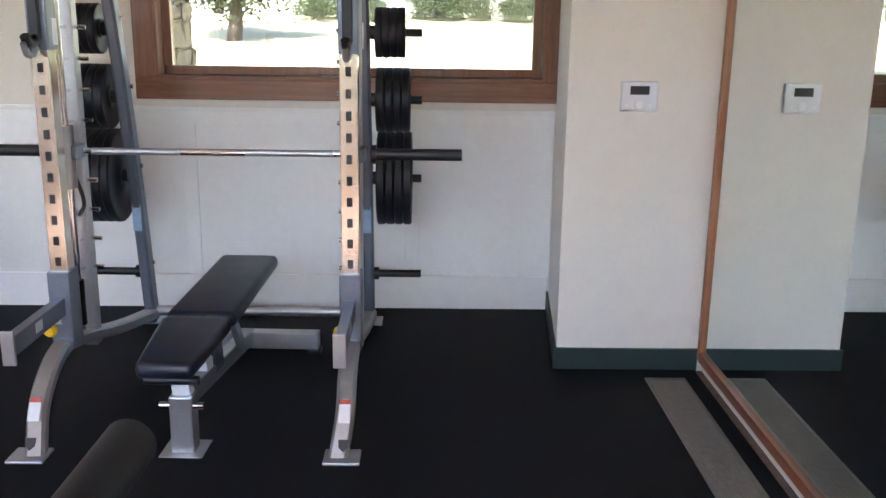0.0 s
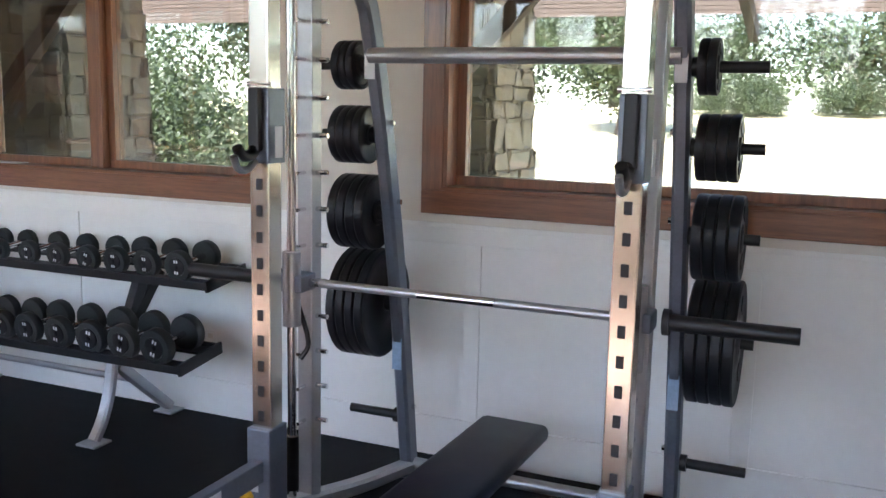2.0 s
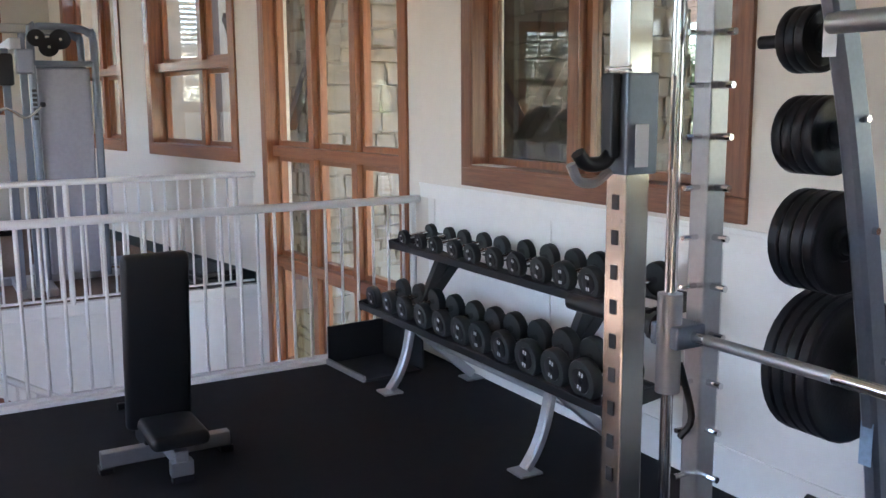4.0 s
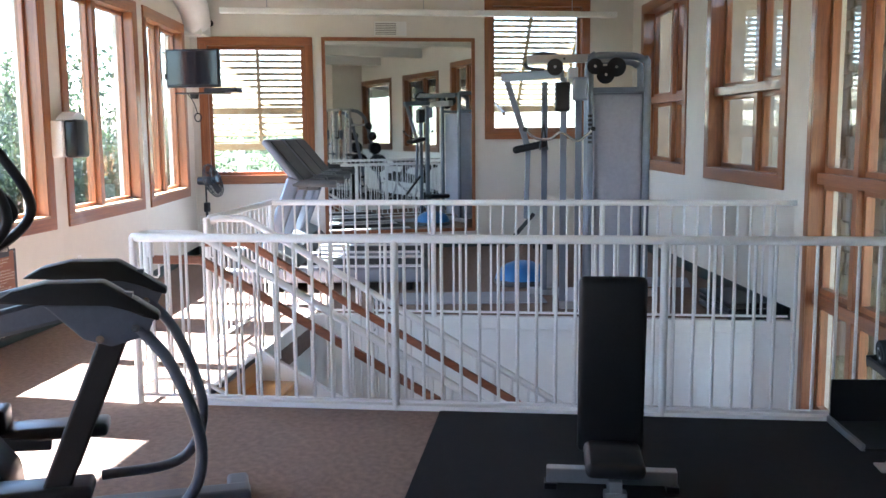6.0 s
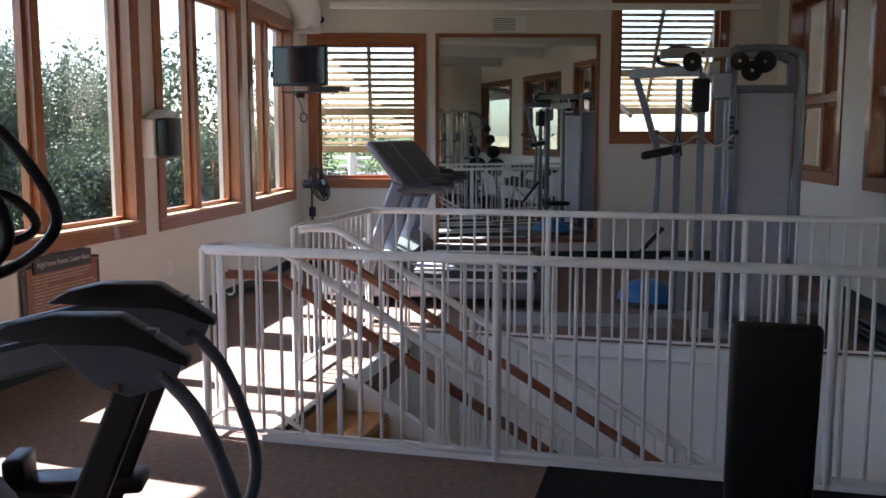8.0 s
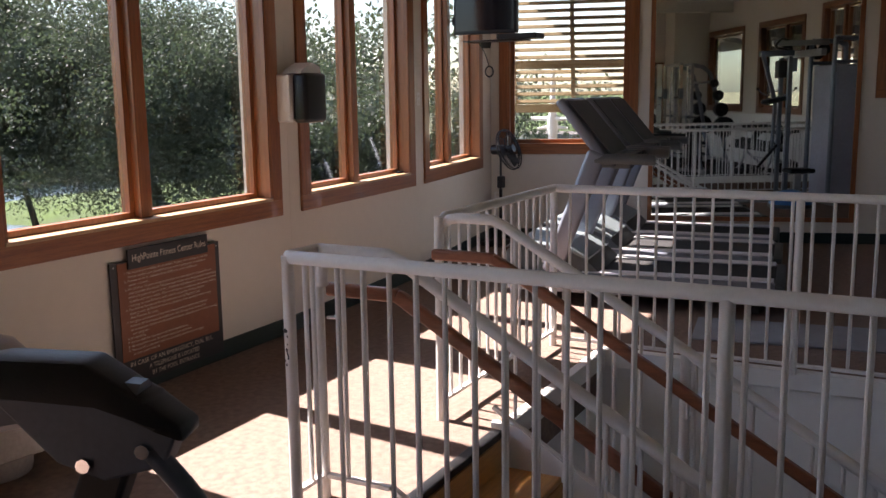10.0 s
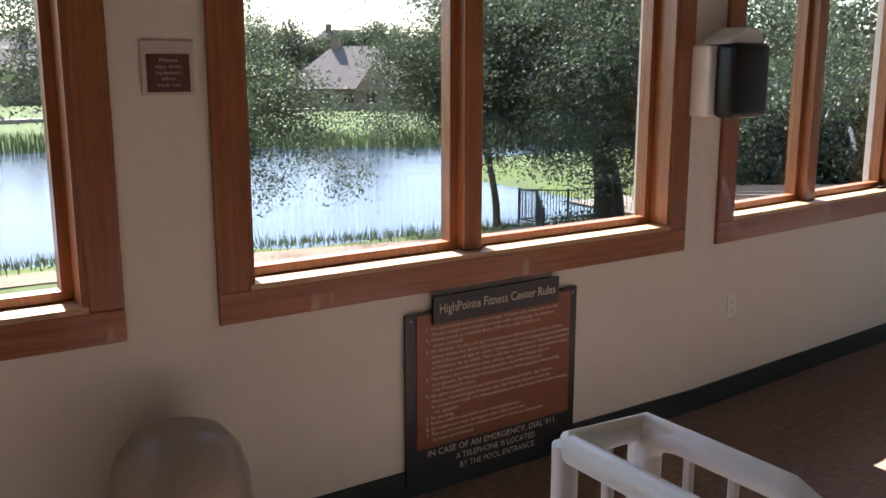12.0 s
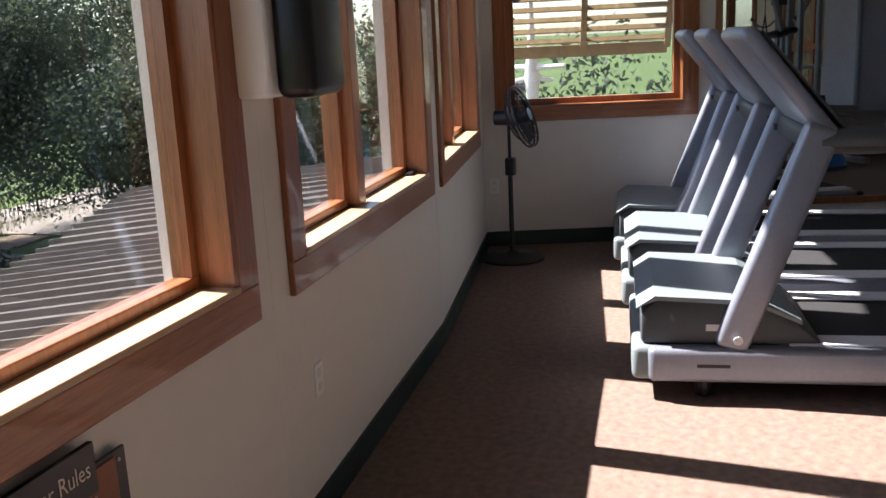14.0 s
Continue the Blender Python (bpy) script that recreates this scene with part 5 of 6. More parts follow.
RULES = ["1. No supervisory services are provided. Anyone who wishes to use the", "    fitness equipment should consult with a physician in advance.", "2. Fitness room is available from 5:00 a.m. until 12:00 p.m.", "    year round.", "3. No children 15 years of age and under are allowed in the Fitness Room", "    unless under the direct full-time supervision of a designated responsible", "    adult (18 years of age or older). Children will adhere to the same standard", "    of behavior as an adult. There will be no rowdiness, excessive noise,", "    running or interference with others using the Fitness Room", "4. The Fitness Rooms are for the exclusive use of Members and", "    their guests. A Member must accompany their guest(s) while using", "    the Fitness Rooms.", "5. No glass containers of any kind are permitted within the Fitness", "    Rooms. All beverages brought into the Fitness Rooms must be", "    in containers made of unbreakable plastic, aluminum (or other metal),", "    or paper.", "6. No smoking.", "7. Radios shall be operated only with headphones.", "8. All equipment must be wiped clean after each use.", "9. The use of controlled substances and/or alcoholic beverages", "    is not permitted."]
for n, line in enumerate(RULES):
    lettering(sg, line, 0.09, 0.690 - n * 0.0232, 0.0205, "sign_text", -0.0275, min(0.72, 0.0098 * len(line)))
for n, line in enumerate(("IN CASE OF AN EMERGENCY, DIAL 911.", "A TELEPHONE IS LOCATED", "BY THE POOL ENTRANCE.")):
    lettering(sg, line, 0.10 + (0, 0.14, 0.16)[n], 0.160 - n * 0.042, 0.038, "sign_text", -0.0235, (0.68, 0.42, 0.40)[n])
for x in (0.025, 0.86):
    part("screw", lathe(bmesh.new(), [(0.005, 0), (0.005, 0.002), (0.003, 0.003)], 8, Matrix.Translation((x, -0.022, 0.74)) @ pose(0, 0, 0, 90)), "silver", sg)
pq = thing("wall_plaque", "small brown notice plaque in a clear acrylic holder", "plaque", wall_frame(corners[0], corners[1])[0] @ Matrix.Translation((corners[0][0] + 4.735, 0, 1.70)))
pq.matrix_world = mS1 @ Matrix.Translation((SX(-4.855), 0, 1.705))
part("holder", bx(-0.085, 0.085, -0.008, 0, -0.085, 0.085, 0.003), "plaque_text", pq)
part("panel", bx(-0.068, 0.068, -0.011, -0.008, -0.075, 0.042), "plaque_brown", pq, "dark brown notice")
for n, line in enumerate(("Please", "wipe down", "equipment", "after", "each use")):
    w = 0.0095 * len(line)
    lettering(pq, line, -w / 2, 0.018 - n * 0.019, 0.017, "plaque_text", -0.012, w)
dp = thing("towel_dispenser", "black paper towel dispenser with a pale side, on the wall", "dispenser", wall_frame(corners[2], corners[3])[0] @ Matrix.Translation((0.01, 0, 1.65)))
part("back_plate", bx(-0.15, 0.15, -0.11, 0, -0.17, 0.15, 0.015), "white", dp)
part("cover", bx(-0.12, 0.155, -0.225, -0.11, -0.175, 0.16, 0.03), "black_plastic", dp, "glossy black cover", smooth=True)
part("towel", prism(bmesh.new(), [(-0.14, 0.0), (0.14, 0.0), (0.12, 0.05), (0.02, 0.075), (-0.09, 0.03)], 0.14, Matrix.Translation((0, -0.19, 0.155))), "label_white", dp, "crumpled paper towel on top")
part("latch", bx(0.15, 0.165, -0.2, -0.18, 0.0, 0.03, 0.004), "silver", dp)


def outlet(m, name="wall_outlet", label="white electrical wall outlet", dark=False):
    o = thing(name, label, "outlet", m)
    part("plate", bx(-0.036, 0.036, -0.006, 0, -0.058, 0.058, 0.002), "white", o)
    for z in (-0.025, 0.025):
        part("socket", bx(-0.016, 0.016, -0.008, -0.006, z - 0.014, z + 0.014, 0.002), "wall", o)


mS2 = wall_frame(corners[2], corners[3])[0]
outlet(mS2 @ Matrix.Translation((0.30, 0, 0.50)))
outlet(wall_frame(corners[3], corners[4])[0] @ Matrix.Translation((0.0, 0, 1.62)), "light_switch", "pale wall switch plate between the windows")
outlet(mN @ Matrix.Translation((NX(-2.62), 0, 0.42)))
outlet(mW @ Matrix.Translation((wy(-2.15), 0, 0.48)))
so = mS1 @ Matrix.Translation((SX(-4.86), 0, 0.36))
outlet(so)
ch = thing("charger_plug", "small black plug in the wall outlet", "plug", so)
part("body", bx(-0.02, 0.02, -0.05, -0.008, -0.05, 0.005, 0.006), "black_plastic", ch)
part("cord", tb(smooth_path([(0, -0.03, -0.05), (-0.01, -0.04, -0.12), (-0.03, -0.03, -0.20), (0.05, -0.02, -0.30), (0.12, -0.03, -0.352)], 4), 0.004, 6), "black_plastic", ch)
sk = solo("sunglasses_case", bx(-0.05, 0.05, -0.018, 0.018, 0, 0.016, 0.006), "black_plastic", "small black case lying on the window sill", "case", mS2 @ Matrix.Translation((1.86, 0.05, S_SILL + 0.0195)))

tc = thing("waste_bin", "beige domed waste bin lined with a cloudy plastic bag", "waste bin", Matrix.Translation((-4.74, -1.36, 0)))
part("body", lathe(bmesh.new(), [(0.165, 0), (0.17, 0.02), (0.205, 0.36), (0.20, 0.38)], 28), "bag", tc, smooth=True)
part("lid", lathe(bmesh.new(), [(0.215, 0.34), (0.218, 0.44), (0.212, 0.47), (0.19, 0.54), (0.14, 0.60), (0.07, 0.628), (0.01, 0.632)], 28), "beige", tc, "domed beige lid with a swing flap", smooth=True)
part("flap_edge", tb([(0.215 * math.cos(a), 0.215 * math.sin(a), 0.452 + 0.01 * math.sin(3 * a)) for a in (0.9 + 0.09 * k for k in range(10))], 0.0035, 6), "ink", tc, "dark slit below the swing flap")
bg = lathe(bmesh.new(), [(0.222, 0.36), (0.232, 0.30), (0.255, 0.18), (0.27, 0.13), (0.262, 0.12), (0.235, 0.2)], 40)
for v in bg.verts:
    k = 1 + 0.05 * noise.noise(v.co * 14)
    v.co.x *= k
    v.co.y *= k
    v.co.z += 0.02 * noise.noise(v.co * 9)
part("liner", bg, "bag", tc, "translucent bag folded over the rim", smooth=True)
# ---- outdoors ----
def shore(x):
    return -22.6 - 0.12 * (x + 15) * 0.3 + 0.8 * math.sin(x * 0.21)


def far_shore(x):
    return -58.5 - 0.45 * (x + 32) * (1 if x > -60 else 0) + 12.6 * (1 if x <= -60 else 0) + 0.8 * math.sin(x * 0.3)


def ground_z(x, y):
    """Lawn, a dip for the pond, and rising ground on its far side; flat to the north."""
    if y > -10:
        return -3.3 + 2.1 * max(0, min(1, (y - 9) / 6)) + 2.9 * max(0, min(1, (y - 16) / 44))
    d = shore(x) - y
    z = -3.3
    if d > 0:
        z -= 1.6 * min(1, d / 3.0)
    far = far_shore(x)
    e = far - y
    if e > -3:
        z += 1.9 * min(1, (e + 3) / 4.0)
        z += max(0, min(5.5, (e - 52) * 0.07))
    if x < -27 and y > -40:
        z = max(z, -3.3 - 1.6 * max(0, min(1, (x + 33) / 6)) * (1 if d > 0 else 0))
    return z


def axis(lo, hi, step, far):
    near_steps = list(np.arange(lo, hi + step, step))
    out = []
    d = step
    v = near_steps[0]
    while v > -far:
        d *= 1.25
        v -= d
        out.insert(0, v)
    v, d = near_steps[-1], step
    tail = []
    while v < far:
        d *= 1.25
        v += d
        tail.append(v)
    return out + near_steps + tail


gx, gy = axis(-60, 20, 1.6, 2500), axis(-100, 30, 1.6, 2500)
gv = [(x, y, ground_z(x, y) + 0.05 * noise.noise((x * 0.3, y * 0.3, 0))) for y in gy for x in gx]
W = len(gx)
gf = [(j * W + i, j * W + i + 1, (j + 1) * W + i + 1, (j + 1) * W + i) for j in range(len(gy) - 1) for i in range(W - 1)]
gme = bpy.data.meshes.new("ground")
gme.from_pydata(gv, [], gf)
gme.materials.append(M["grass"])
gme.materials.append(M["dry_grass"])
for p in gme.polygons:
    p.material_index = 1 if p.center.y > 4 else 0
tagged(new("ground", gme), kind="structure")
solo("water", bx(-70, 30, -75, -20, -4.05, -4.0), "water", kind="structure")


def ribbon(name, pts, w, mat, lift=0.04):
    bm = bmesh.new()
    rows = []
    for i, (x, y) in enumerate(pts):
        a, b = Vector(pts[max(i - 1, 0)]), Vector(pts[min(i + 1, len(pts) - 1)])
        d = (b - a).normalized()
        n = Vector((-d.y, d.x)) * w / 2
        rows.append([bm.verts.new((x + s * n.x, y + s * n.y, ground_z(x + s * n.x, y + s * n.y) + lift - dz)) for s, dz in ((-1.0, 0.4), (-1.0, 0), (1.0, 0), (1.0, 0.4))])
    for a, b in zip(rows, rows[1:]):
        for k in range(3):
            bm.faces.new((a[k], a[k + 1], b[k + 1], b[k]))
    return solo(name, bm, mat, kind="structure")


ribbon("path", [(x, shore(x) + 2.0) for x in np.arange(-27, 14, 1.5)], 1.3, "path", 0.045)
ribbon("path", [(x, -78 + 0.15 * x) for x in np.arange(-80, 10, 3.0)], 1.4, "concrete", 0.3)
solo("pavement", bx(-60, -26, -24, 3, -3.32, -3.22), "concrete", kind="structure")
solo("pool_water", bx(-47, -38, -20.5, -14.5, -3.225, -3.205), "pool", "turquoise swimming pool water", "pool", kind="structure")
solo("terrace", bx(-23.5, -20.6, -20.6, -17.6, -3.35, -3.18, 0.02), "concrete", kind="structure")


RNG = np.random.default_rng(7)


def leaves(centres, per, spread, size, flat=0.75):
    """Scatters small leaf cards about the clump centres in one mesh."""
    c = np.repeat(np.array([tuple(v) for v in centres]), per, axis=0)
    n = len(c)
    c = c + RNG.normal(size=(n, 3)) * (spread, spread, spread * flat)
    a = RNG.uniform(-1, 1, (n, 3))
    a /= np.linalg.norm(a, axis=1)[:, None] + 1e-6
    b = np.cross(a, RNG.uniform(-1, 1, (n, 3)))
    b /= np.linalg.norm(b, axis=1)[:, None] + 1e-6
    s = size * RNG.uniform(0.6, 1.4, (n, 1))
    v = np.stack([c - a * s, c + b * s * 0.5, c + a * s, c - b * s * 0.5], 1).reshape(-1, 3)
    me = bpy.data.meshes.new("crown")
    me.from_pydata(v.tolist(), [], np.arange(4 * n).reshape(-1, 4).tolist())
    return me


def tree(x, y, height, radius, lean=(0, 0), clumps=150, per=70, spread=0.55, size=0.10, droop=0.35, mat="leaf_a", trunk_r=0.3, label="spreading live oak with a dark twisted trunk"):
    z = ground_z(x, y)
    t = thing("tree", label, "tree", Matrix.Translation((x, y, z)), "trees outside")
    fork = Vector((lean[0] * 0.4, lean[1] * 0.4, height * 0.30))
    part("trunk", tb(smooth_path([(0, 0, -0.1), (0.12, 0.05, height * 0.12), fork], 4), [trunk_r * (1.25 - 0.06 * k) for k in range(9)], 10), "bark", t, smooth=True)
    centres = []
    for n in range(9):
        a = 2 * math.pi * n / 9 + random.uniform(-0.3, 0.3)
        rr = radius * random.uniform(0.6, 1.0)
        tip = Vector((lean[0] + rr * math.cos(a), lean[1] + rr * math.sin(a), height * random.uniform(0.35, 0.9)))
        mid = fork.lerp(tip, 0.5) + Vector((random.uniform(-0.5, 0.5), random.uniform(-0.5, 0.5), height * 0.12))
        pts = smooth_path([fork, fork.lerp(mid, 0.5) + Vector((0, 0, 0.3)), mid, tip], 4)
        part("limb", tb(pts, [max(0.02, trunk_r * 0.55 * (1 - k / len(pts))) for k in range(len(pts))], 7), "bark", t, smooth=True)
        for k in range(clumps // 9):
            s = random.random() ** 0.6
            base = fork.lerp(mid, min(1, s * 2)) if s < 0.5 else mid.lerp(tip, s * 2 - 1)
            off = Vector((random.gauss(0, 1), random.gauss(0, 1), random.gauss(0, 0.7))) * radius * 0.22
            c = base + off
            c.z += -droop * radius * max(0, (c.xy - fork.xy).length / radius - 0.5) * random.random()
            centres.append(c)
    me = leaves(centres, per, spread, size)
    me.materials.append(M[mat])
    cr = new("crown", me)
    cr.parent = t
    tagged(cr, "uneven crown of small leathery leaves", kind="stuff")
    return t


tree(-24.6, -20.4, 9.5, 6.2, (1.6, 0.2), 560, 520, 0.46, 0.048, 0.5, trunk_r=0.45)
tree(-10.2, -20.6, 8.2, 3.9, (-0.5, 0.2), 250, 300, 0.34, 0.042, 0.75, trunk_r=0.3)
tree(-21.2, -21.9, 8.6, 2.3, (0.9, -0.3), 190, 360, 0.34, 0.042, 0.55, trunk_r=0.11, label="slender live oak leaning out over the pond")
tree(-31.0, -13.5, 6.4, 5.0, (0.5, 0), 260, 260, 0.55, 0.07, 0.05)
tree(-23.0, -12.2, 5.6, 3.2, (-0.5, 0.2), 190, 300, 0.45, 0.055, 0.2)
tree(-2.5, -20.0, 8.5, 5.0, (0.8, 0), 150, 60, 0.6, 0.12, 0.8)
tree(-40.0, -24.0, 10.0, 6.0, (0, 0), 140, 60, 0.7, 0.16, 0.7)
# beyond the north windows
tree(-13.5, 25.0, 8.0, 5.0, (0, 0), 200, 130, 0.6, 0.10, 0.9, "leaf_b")
tree(-8.5, 42.0, 8.0, 4.0, (0.5, 0), 120, 110, 0.6, 0.12, 0.4, "leaf_b")
tree(16.0, 46.0, 9.0, 5.0, (0, 0), 120, 110, 0.7, 0.14, 0.5, "leaf_b")
for n in range(9):
    tree(-30 + n * 8.0 + random.uniform(-2, 2), 64 + random.uniform(-4, 5), random.uniform(7, 10), 5.5, (0, 0), 63, 90, 0.9, 0.2, 0.5, "leaf_b", label="distant leafy tree at the edge of the clearing")
# far shore
for n in range(18):
    tree(-115 + n * 8 + random.uniform(-3, 3), -118 - random.uniform(0, 22), random.uniform(7, 9), 6.0, (0, 0), 72, 160, 1.0, 0.22, 0.4, label="distant rounded tree on the far shore")


def shrub(x, y, r, h, mat="leaf_b", label="rounded sunlit shrub with fine green leaves"):
    z = ground_z(x, y)
    s = thing("shrub", label, "shrub", Matrix.Translation((x, y, z)), "shrubs outside")
    for k in range(5):
        a = k * 1.26
        part("stem", tb([(0, 0, -0.05), (0.3 * r * math.cos(a), 0.3 * r * math.sin(a), h * 0.6)], [0.04, 0.015], 6), "bark", s)
    cs = []
    for _ in range(int(60 + 40 * r)):
        a, u = random.uniform(0, 6.28), random.random() ** 0.5
        cs.append(Vector((r * u * math.cos(a), r * u * math.sin(a), h * random.uniform(0.1, 1.0) * (1.05 - 0.5 * u))))
    me = leaves(cs, 120, 0.27, 0.062)
    me.materials.append(M[mat])
    c = new("foliage", me)
    c.parent = s
    tagged(c, kind="stuff")


for x, y, r, h in ((-11.5, 15.5, 2.4, 4.3), (-15.5, 18.0, 2.8, 4.8), (-9.3, 18.5, 1.8, 3.6), (-3.6, 12.6, 0.45, 2.6), (6.3, 24.0, 2.0, 3.6), (-5.0, 56.0, 2.6, 2.6), (1.5, 58.0, 2.6, 2.4), (7.0, 57.0, 2.6, 2.6), (-20.5, 12.0, 2.5, 4.6)):
    shrub(x, y, r, h)
for x, y, r, h in ((-17.6, -3.2, 1.5, 4.4), (-19.5, -5.2, 1.6, 4.2), (-20.5, -2.4, 1.9, 5.2), (-18.2, -1.2, 1.5, 4.8), (-18.8, 1.2, 1.5, 5.0), (-18.2, 3.6, 1.5, 5.2), (-19.0, 5.8, 1.5, 5.2), (-22.0, -8.0, 1.4, 2.6), (-19.8, -15.9, 0.9, 0.6)):
    shrub(x, y, r, h, "leaf_a", "dense dark green hedge shrub")

# reeds along the pond
rv, rf = [], []
for _ in range(3400):
    x = random.uniform(-30, 6)
    y = shore(x) + random.gauss(0.2, 0.45)
    z = ground_z(x, y)
    h = random.uniform(0.12, 0.38) * (1.7 if random.random() < 0.04 else 1)
    dx, dy = random.uniform(-0.12, 0.12), random.uniform(-0.12, 0.12)
    n = len(rv)
    w = random.uniform(0.008, 0.022)
    rv += [(x - w, y, z), (x + w, y, z), (x + dx, y + dy, z + h)]
    rf.append((n, n + 1, n + 2))
for _ in range(6000):
    x = random.uniform(-75, 5)
    y = far_shore(x) + random.gauss(-0.2, 1.2)
    n = len(rv)
    h = random.uniform(0.5, 1.5)
    rv += [(x - 0.07, y, -4.2), (x + 0.07, y, -4.2), (x + random.uniform(-0.3, 0.3), y, -4.0 + h)]
    rf.append((n, n + 1, n + 2))
rme = bpy.data.meshes.new("reeds")
rme.from_pydata(rv, [], rf)
rme.materials.append(M["reed"])
tagged(new("reeds", rme), "green and straw-coloured reeds along the water's edge", "reeds", kind="stuff")


def fence(pts, h=1.05):
    f = thing("iron_fence", "black iron picket fence by the pond", "fence", group="iron fences")
    for a, b in zip(pts, pts[1:]):
        a, b = Vector((*a, ground_z(*a) + 0.15)), Vector((*b, ground_z(*b) + 0.15))
        for z in (0.1, h):
            part("rail", beam(bmesh.new(), a + Vector((0, 0, z)), b + Vector((0, 0, z)), 0.04, 0.04), "fence", f)
        part("post", bx(a.x - 0.03, a.x + 0.03, a.y - 0.03, a.y + 0.03, a.z - 0.4, a.z + h + 0.06), "fence", f)
        k = max(2, int((b - a).length / 0.16))
        for i in range(1, k):
            c = a.lerp(b, i / k)
            part("picket", beam(bmesh.new(), c + Vector((0, 0, 0.1)), c + Vector((0, 0, h)), 0.016, 0.016), "fence", f)


fence([(-19.4, -17.4), (-20.3, -18.6), (-21.6, -20.4), (-22.0, -21.8)])
fence([(-22.0, -21.8), (-24.5, -22.3), (-27.0, -22.6), (-29.5, -22.4), (-32.0, -21.8), (-34.5, -20.8)])
fence([(-24.0, -9.0), (-26.5, -9.5), (-29.0, -10.0), (-31.5, -10.2)])

# standing-seam roof below the south windows
inner = [(-4.2, -1.9), (-7.4, -1.92), (-9.6, -2.12), (-12.2, -2.6), (-16.0, -3.5)]
outer = [(-5.6, -5.5), (-7.4, -5.7), (-9.6, -6.15), (-12.4, -7.1), (-16.5, -8.9)]
rf_ = thing("metal_roof", "brown standing-seam metal roof below the windows", "roof")
bm = bmesh.new()
top = [[bm.verts.new((*i, 0.32)), bm.verts.new((*o, -0.30))] for i, o in zip(inner, outer)]
bot = [[bm.verts.new((*i, 0.26)), bm.verts.new((*o, -0.40))] for i, o in zip(inner, outer)]
for k in range(4):
    bm.faces.new((top[k][0], top[k][1], top[k + 1][1], top[k + 1][0]))
    bm.faces.new((bot[k][0], bot[k + 1][0], bot[k + 1][1], bot[k][1]))
    bm.faces.new((top[k][1], bot[k][1], bot[k + 1][1], top[k + 1][1]))
part("sheet", bm, "roof_metal", rf_)
for k in range(4):
    for n in range(10 if k else 14):
        s = n / (10 if k else 14)
        a = Vector((*inner[k], 0.345)).lerp(Vector((*inner[k + 1], 0.345)), s)
        b = Vector((*outer[k], -0.275)).lerp(Vector((*outer[k + 1], -0.275)), s)
        part("seam", beam(bmesh.new(), a, b, 0.028, 0.06), "roof_metal", rf_)


def house(x, y, w, d, h, rh, rz):
    z = ground_z(x, y)
    o = thing("house", "tan brick lakeside house with a steep brown shingle roof", "house", Matrix.Translation((x, y, z)) @ pose(0, 0, 0, 0, 0, rz), "houses on the far shore")
    part("wall", bx(-w / 2, w / 2, -d / 2, d / 2, -0.3, h), "house_wall", o)
    bm = bmesh.new()
    e = 0.6
    vs = [bm.verts.new(p) for p in ((-w / 2 - e, -d / 2 - e, h), (w / 2 + e, -d / 2 - e, h), (w / 2 + e, d / 2 + e, h), (-w / 2 - e, d / 2 + e, h), (-w / 2 + d * 0.38, 0, h + rh), (w / 2 - d * 0.38, 0, h + rh))]
    for f in ((0, 1, 5, 4), (1, 2, 5), (2, 3, 4, 5), (3, 0, 4), (3, 2, 1, 0)):
        bm.faces.new([vs[i] for i in f])
    roof = part("roof", bm, "house_roof", o)
    part("chimney", bx(w * 0.12, w * 0.12 + 0.9, -0.5, 0.5, h, h + rh + 0.9), "house_wall", roof)
    part("gable", prism(bmesh.new(), [(-2.2, h - 0.2), (2.2, h - 0.2), (0, h + rh * 0.62)], 2.0, Matrix.Translation((-w * 0.22, d / 2 - 1.2, 0))), "house_wall", o)
    for n in range(5):
        xx = -w / 2 + (n + 0.7) * w / 5.4
        wd = part("window", bx(xx - 0.5, xx + 0.5, d / 2, d / 2 + 0.05, h * 0.35, h * 0.8), "screen", o)
        part("frame", bx(xx - 0.6, xx + 0.6, d / 2, d / 2 + 0.03, h * 0.35 - 0.1, h * 0.35), "house_wall", wd)


house(-51.5, -89, 13, 11, 2.2, 4.4, -35)
house(-52, -140, 12, 10, 3.0, 4.2, -20)
house(-72, -132, 14, 11, 3.0, 4.6, -30)
house(-26, -122, 16, 12, 3.5, 4.4, -12)
house(-92, -105, 17, 12, 4.0, 4.5, -38)
# low pool house beyond the pool
ph = thing("pool_house", "low pale pool building with a flat roof", "building", Matrix.Translation((-49, -16.5, -3.25)))
part("wall", bx(-1.5, 1.5, -6, 6, 0, 2.6), "concrete", ph)
part("roof", bx(-2.0, 2.0, -6.5, 6.5, 2.6, 2.9), "house_roof", ph)
part("door", bx(1.5, 1.55, -1.0, 0.2, 0, 2.1), "timber_dark", ph)


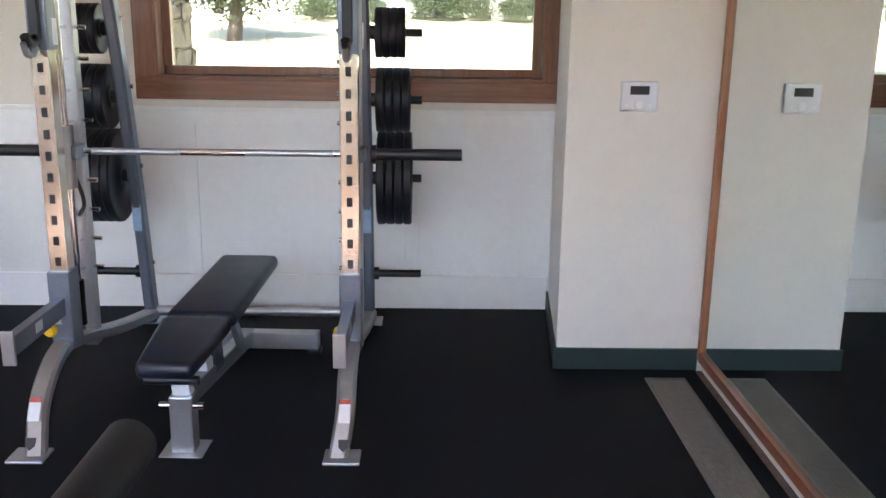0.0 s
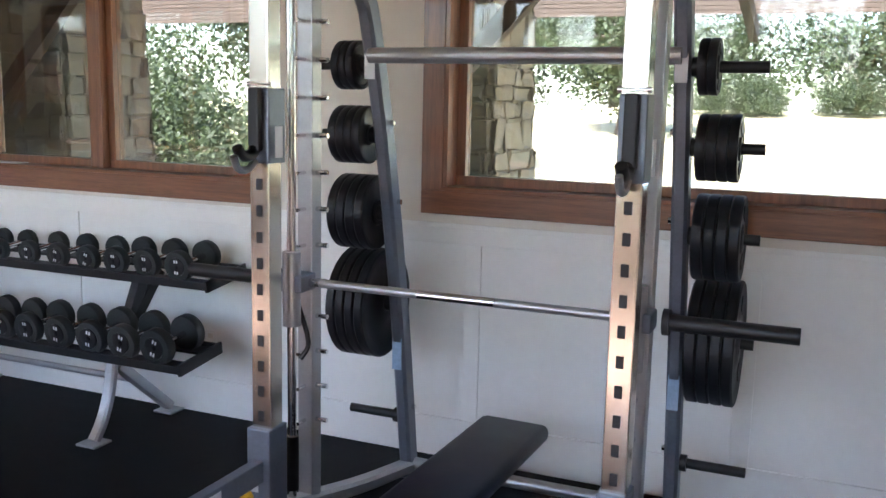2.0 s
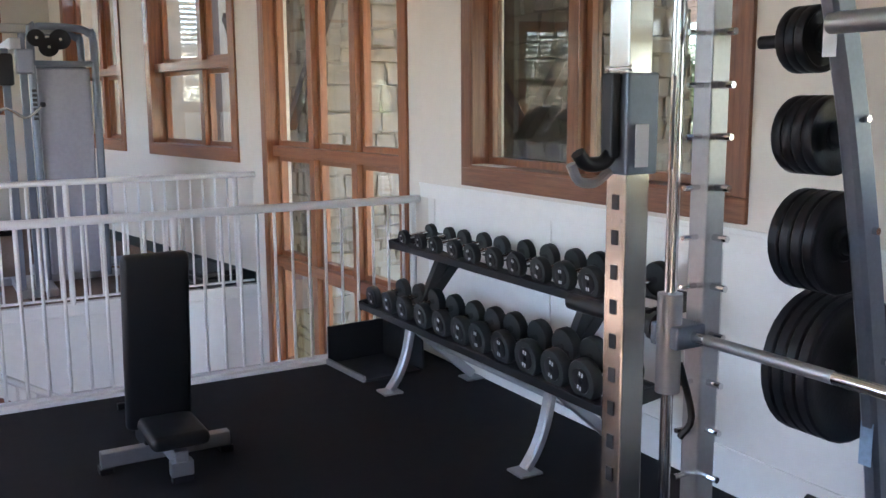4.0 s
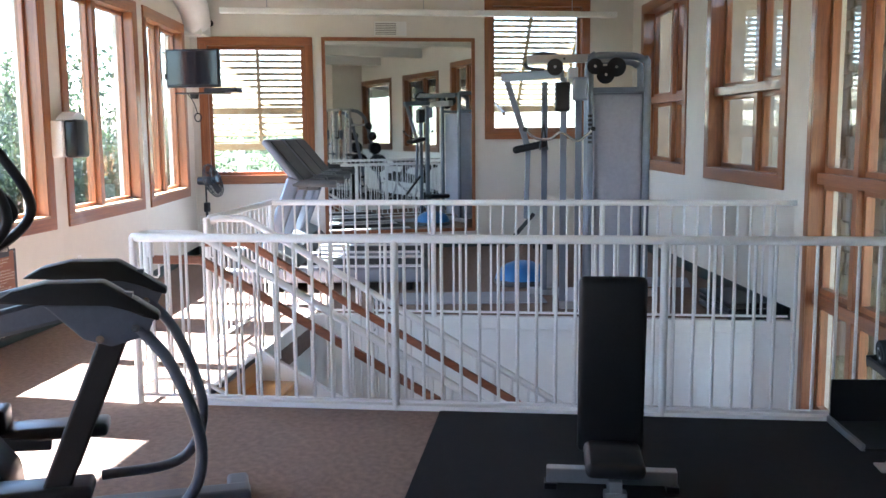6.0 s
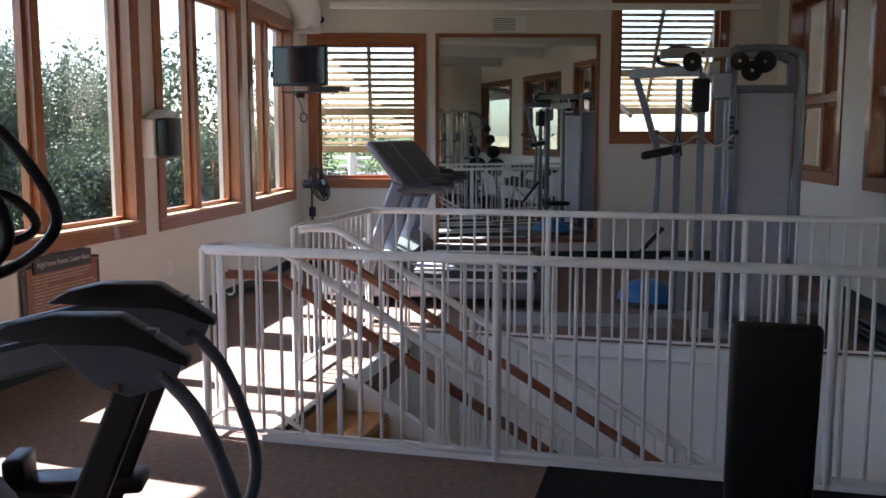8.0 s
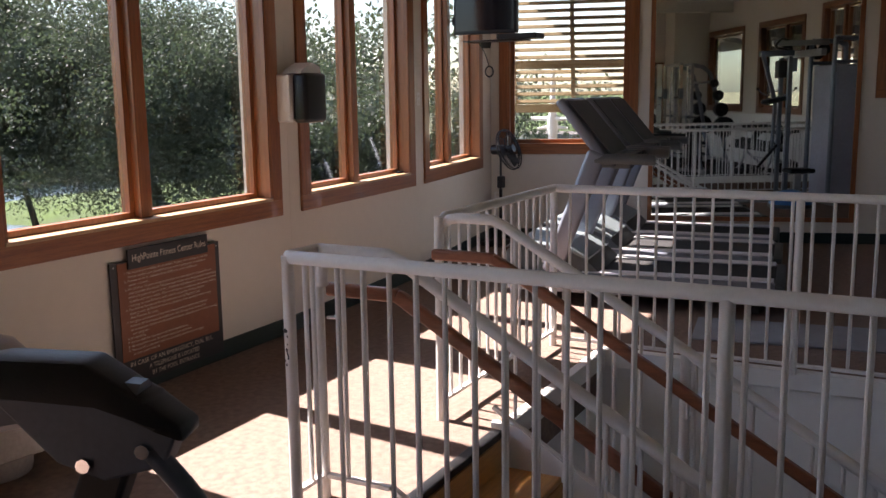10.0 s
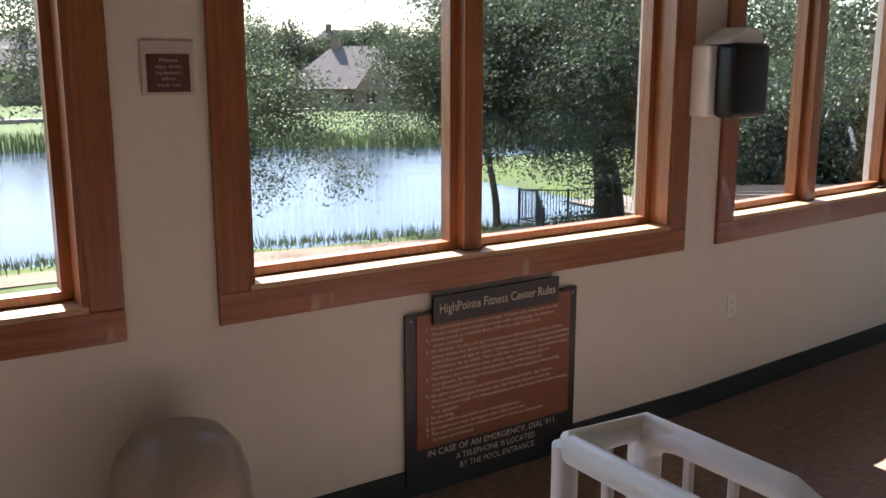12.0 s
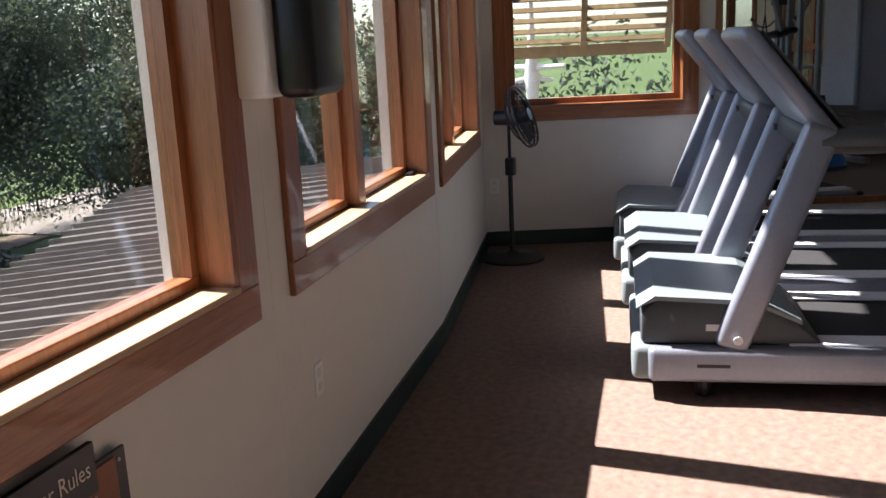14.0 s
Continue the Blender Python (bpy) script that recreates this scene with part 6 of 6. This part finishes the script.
# stone piers and timber pergola to the north
def stone_pier(x0, x1, y0, y1, z1, taper):
    s = thing("stone_pier", "tapered pier of irregular tan limestone blocks", "stone pier", Matrix.Translation(((x0 + x1) / 2, (y0 + y1) / 2, -3.3)), "stone piers")
    w, d, H = x1 - x0, y1 - y0, z1 + 3.3
    bm = box(bmesh.new(), -w / 2 + 0.03, w / 2 - 0.03, -d / 2 + 0.03, d / 2 - 0.03, 0, H)
    for v in bm.verts:
        k = 1 - taper * max(0, v.co.z) / H
        v.co.x *= k
        v.co.y *= k
    part("core", bm, "mortar", s)
    z = 0.0
    while z < H - 0.05:
        h = random.uniform(0.12, 0.33)
        h = min(h, H - z)
        k = 1 - taper * (z + h / 2) / H
        for axis_i in (0, 1):
            span = (w if axis_i == 0 else d) * k
            for side in (-1, 1) if axis_i else (-1,):
                u = -span / 2
                while u < span / 2 - 0.04:
                    l = min(random.uniform(0.18, 0.46), span / 2 - u)
                    b = bmesh.new()
                    if axis_i == 0:
                        box(b, u + 0.006, u + l - 0.006, -d * k / 2 - 0.03 - random.uniform(0, 0.02), -d * k / 2 + 0.04, z + 0.006, z + h - 0.006, 0.012)
                    else:
                        xx = side * w * k / 2
                        box(b, xx - 0.04, xx + 0.03 + random.uniform(0, 0.02), u + 0.006, u + l - 0.006, z + 0.006, z + h - 0.006, 0.012)
                    for v in b.verts:
                        v.co += Vector([random.uniform(-0.022, 0.022) for _ in range(3)])
                    part("stone", b, "stone", s)
                    u += l
        z += h


stone_pier(-7.55, -5.55, 7.0, 8.4, 3.6, 0.35)
stone_pier(-3.35, -1.75, 7.2, 8.4, 3.6, 0.30)
stone_pier(-13.0, -9.7, 6.3, 7.6, 3.6, 0.05)
pg = thing("pergola", "dark weathered timber pergola with slatted roof and braces", "pergola")
for y, z in ((7.4, 3.05), (8.6, 2.85)):
    part("beam", bx(-12, 6.5, y - 0.07, y + 0.07, z - 0.14, z + 0.14), "timber_dark", pg)
for n in range(30):
    y = 6.2 + n * 0.135
    part("slat", bx(-12, 6.5, y - 0.02, y + 0.02, 3.40 - 0.028 * n, 3.46 - 0.028 * n), "timber_dark", pg)
for x in (-10.5, -8.5, -4.6, -0.4, 1.6, 4.2):
    part("rafter", beam(bmesh.new(), (x, 5.6, 3.42), (x, 10.4, 2.42), 0.08, 0.14), "timber_dark", pg)
for x, s in ((-10.6, 1), (-11.6, -1), (-6.5, 1), (-6.5, -1), (-2.5, 1), (-2.5, -1)):
    part("brace", beam(bmesh.new(), (x, 6.9 if x > -9 else 6.2, 1.4), (x + s * 1.5, 6.9 if x > -9 else 6.2, 2.95), 0.10, 0.13), "timber_dark", pg)
for x in (-6.5, -2.5):
    part("cap_beam", bx(x - 0.09, x + 0.09, 5.3, 9.0, 2.88, 3.06), "timber_dark", pg)
aw = thing("shed_roof", "small shelter with a pale blue sheet roof in the clearing", "shelter", Matrix.Translation((2.9, 22.0, -3.3)))
part("roof", box(bmesh.new(), -1.3, 1.3, -0.9, 0.9, 0, 0.06, 0, Matrix.Translation((0, 0, 2.9)) @ pose(0, 0, 0, 48, 0, -8)), "label_blue", aw, "pale blue tilted sheet roof")
part("beam", bx(-1.25, 1.25, -0.75, -0.55, 2.0, 2.25), "timber_dark", aw)
for x in (-1.15, 1.15):
    part("post", bx(x - 0.05, x + 0.05, -0.7, -0.6, 0, 2.1), "timber_dark", aw)


wp = thing("white_post", "white post with short crossarms beside the dark hedge", "post", Matrix.Translation((-14.0, -2.27, -3.3)))
part("shaft", lathe(bmesh.new(), [(0.09, -0.05), (0.07, 0.3), (0.06, 4.4), (0.08, 4.5), (0.04, 4.8), (0.025, 5.3)], 14), "white", wp, smooth=True)
for s in (-1, 1):
    part("arm", tb([(0, 0, 4.62), (0.08 * s, 0.34 * s, 4.63)], [0.035, 0.02], 8), "white", wp, smooth=True)
    part("arm", tb([(0, 0, 4.52), (-0.05 * s, 0.20 * s, 4.49)], [0.03, 0.018], 8), "white", wp, smooth=True)


# a wing of the building beyond the bend
wg = thing("building_wing", "shaded tan stone wing of the building with a timber eave", "building", Matrix.Translation((-15.2, 0, -3.3)))
part("wall", bx(-4, 0, 4.3, 16.0, 0, 7.4), "stone", wg)
part("eave", bx(-4.4, 0.7, 4.1, 16.4, 7.2, 7.5), "timber_dark", wg)
for y in (6.6, 9.0, 11.4):
    part("post", bx(0.0, 0.14, y - 0.08, y + 0.08, 0, 7.2), "timber_dark", wg)


# slatted shutters propped out over the west windows
def shutter(m, s0, s1, ztop, zbot, out, braces):
    o = thing("louvred_shutter", "pale cedar slatted shutter propped outside the window", "shutter", m, "shutters")
    t, b = Vector((0, 0.30, ztop)), Vector((0, 0.30 + out, zbot))
    for s in (s0, (s0 + s1) / 2, s1):
        part("stile", beam(bmesh.new(), t + Vector((s, 0, 0)), b + Vector((s, 0, 0)), 0.05, 0.035), "louver", o)
    k = int((b - t).length / 0.088)
    for n in range(k + 1):
        c = t.lerp(b, n / k)
        h = 0.10 if n in (0, k, k * 2 // 3) else 0.045
        sl = bmesh.new()
        box(sl, s0, s1, -0.008, 0.008, -h / 2, h / 2, 0, Matrix.Translation(c) @ pose(0, 0, 0, -38 if h < 0.06 else 8))
        part("slat", sl, "louver", o)
    for s in braces:
        part("prop", beam(bmesh.new(), (s, 0.24, zbot - 0.1), Vector((s, 0, 0)) + t.lerp(b, 0.9), 0.045, 0.045), "louver", o)


shutter(mW, wy(-2.05), wy(-0.688), 2.95, 1.48, 0.55, ())
shutter(mW, wy(1.765), wy(3.21), 3.53, 2.03, 1.0, (wy(2.05), wy(2.95)))
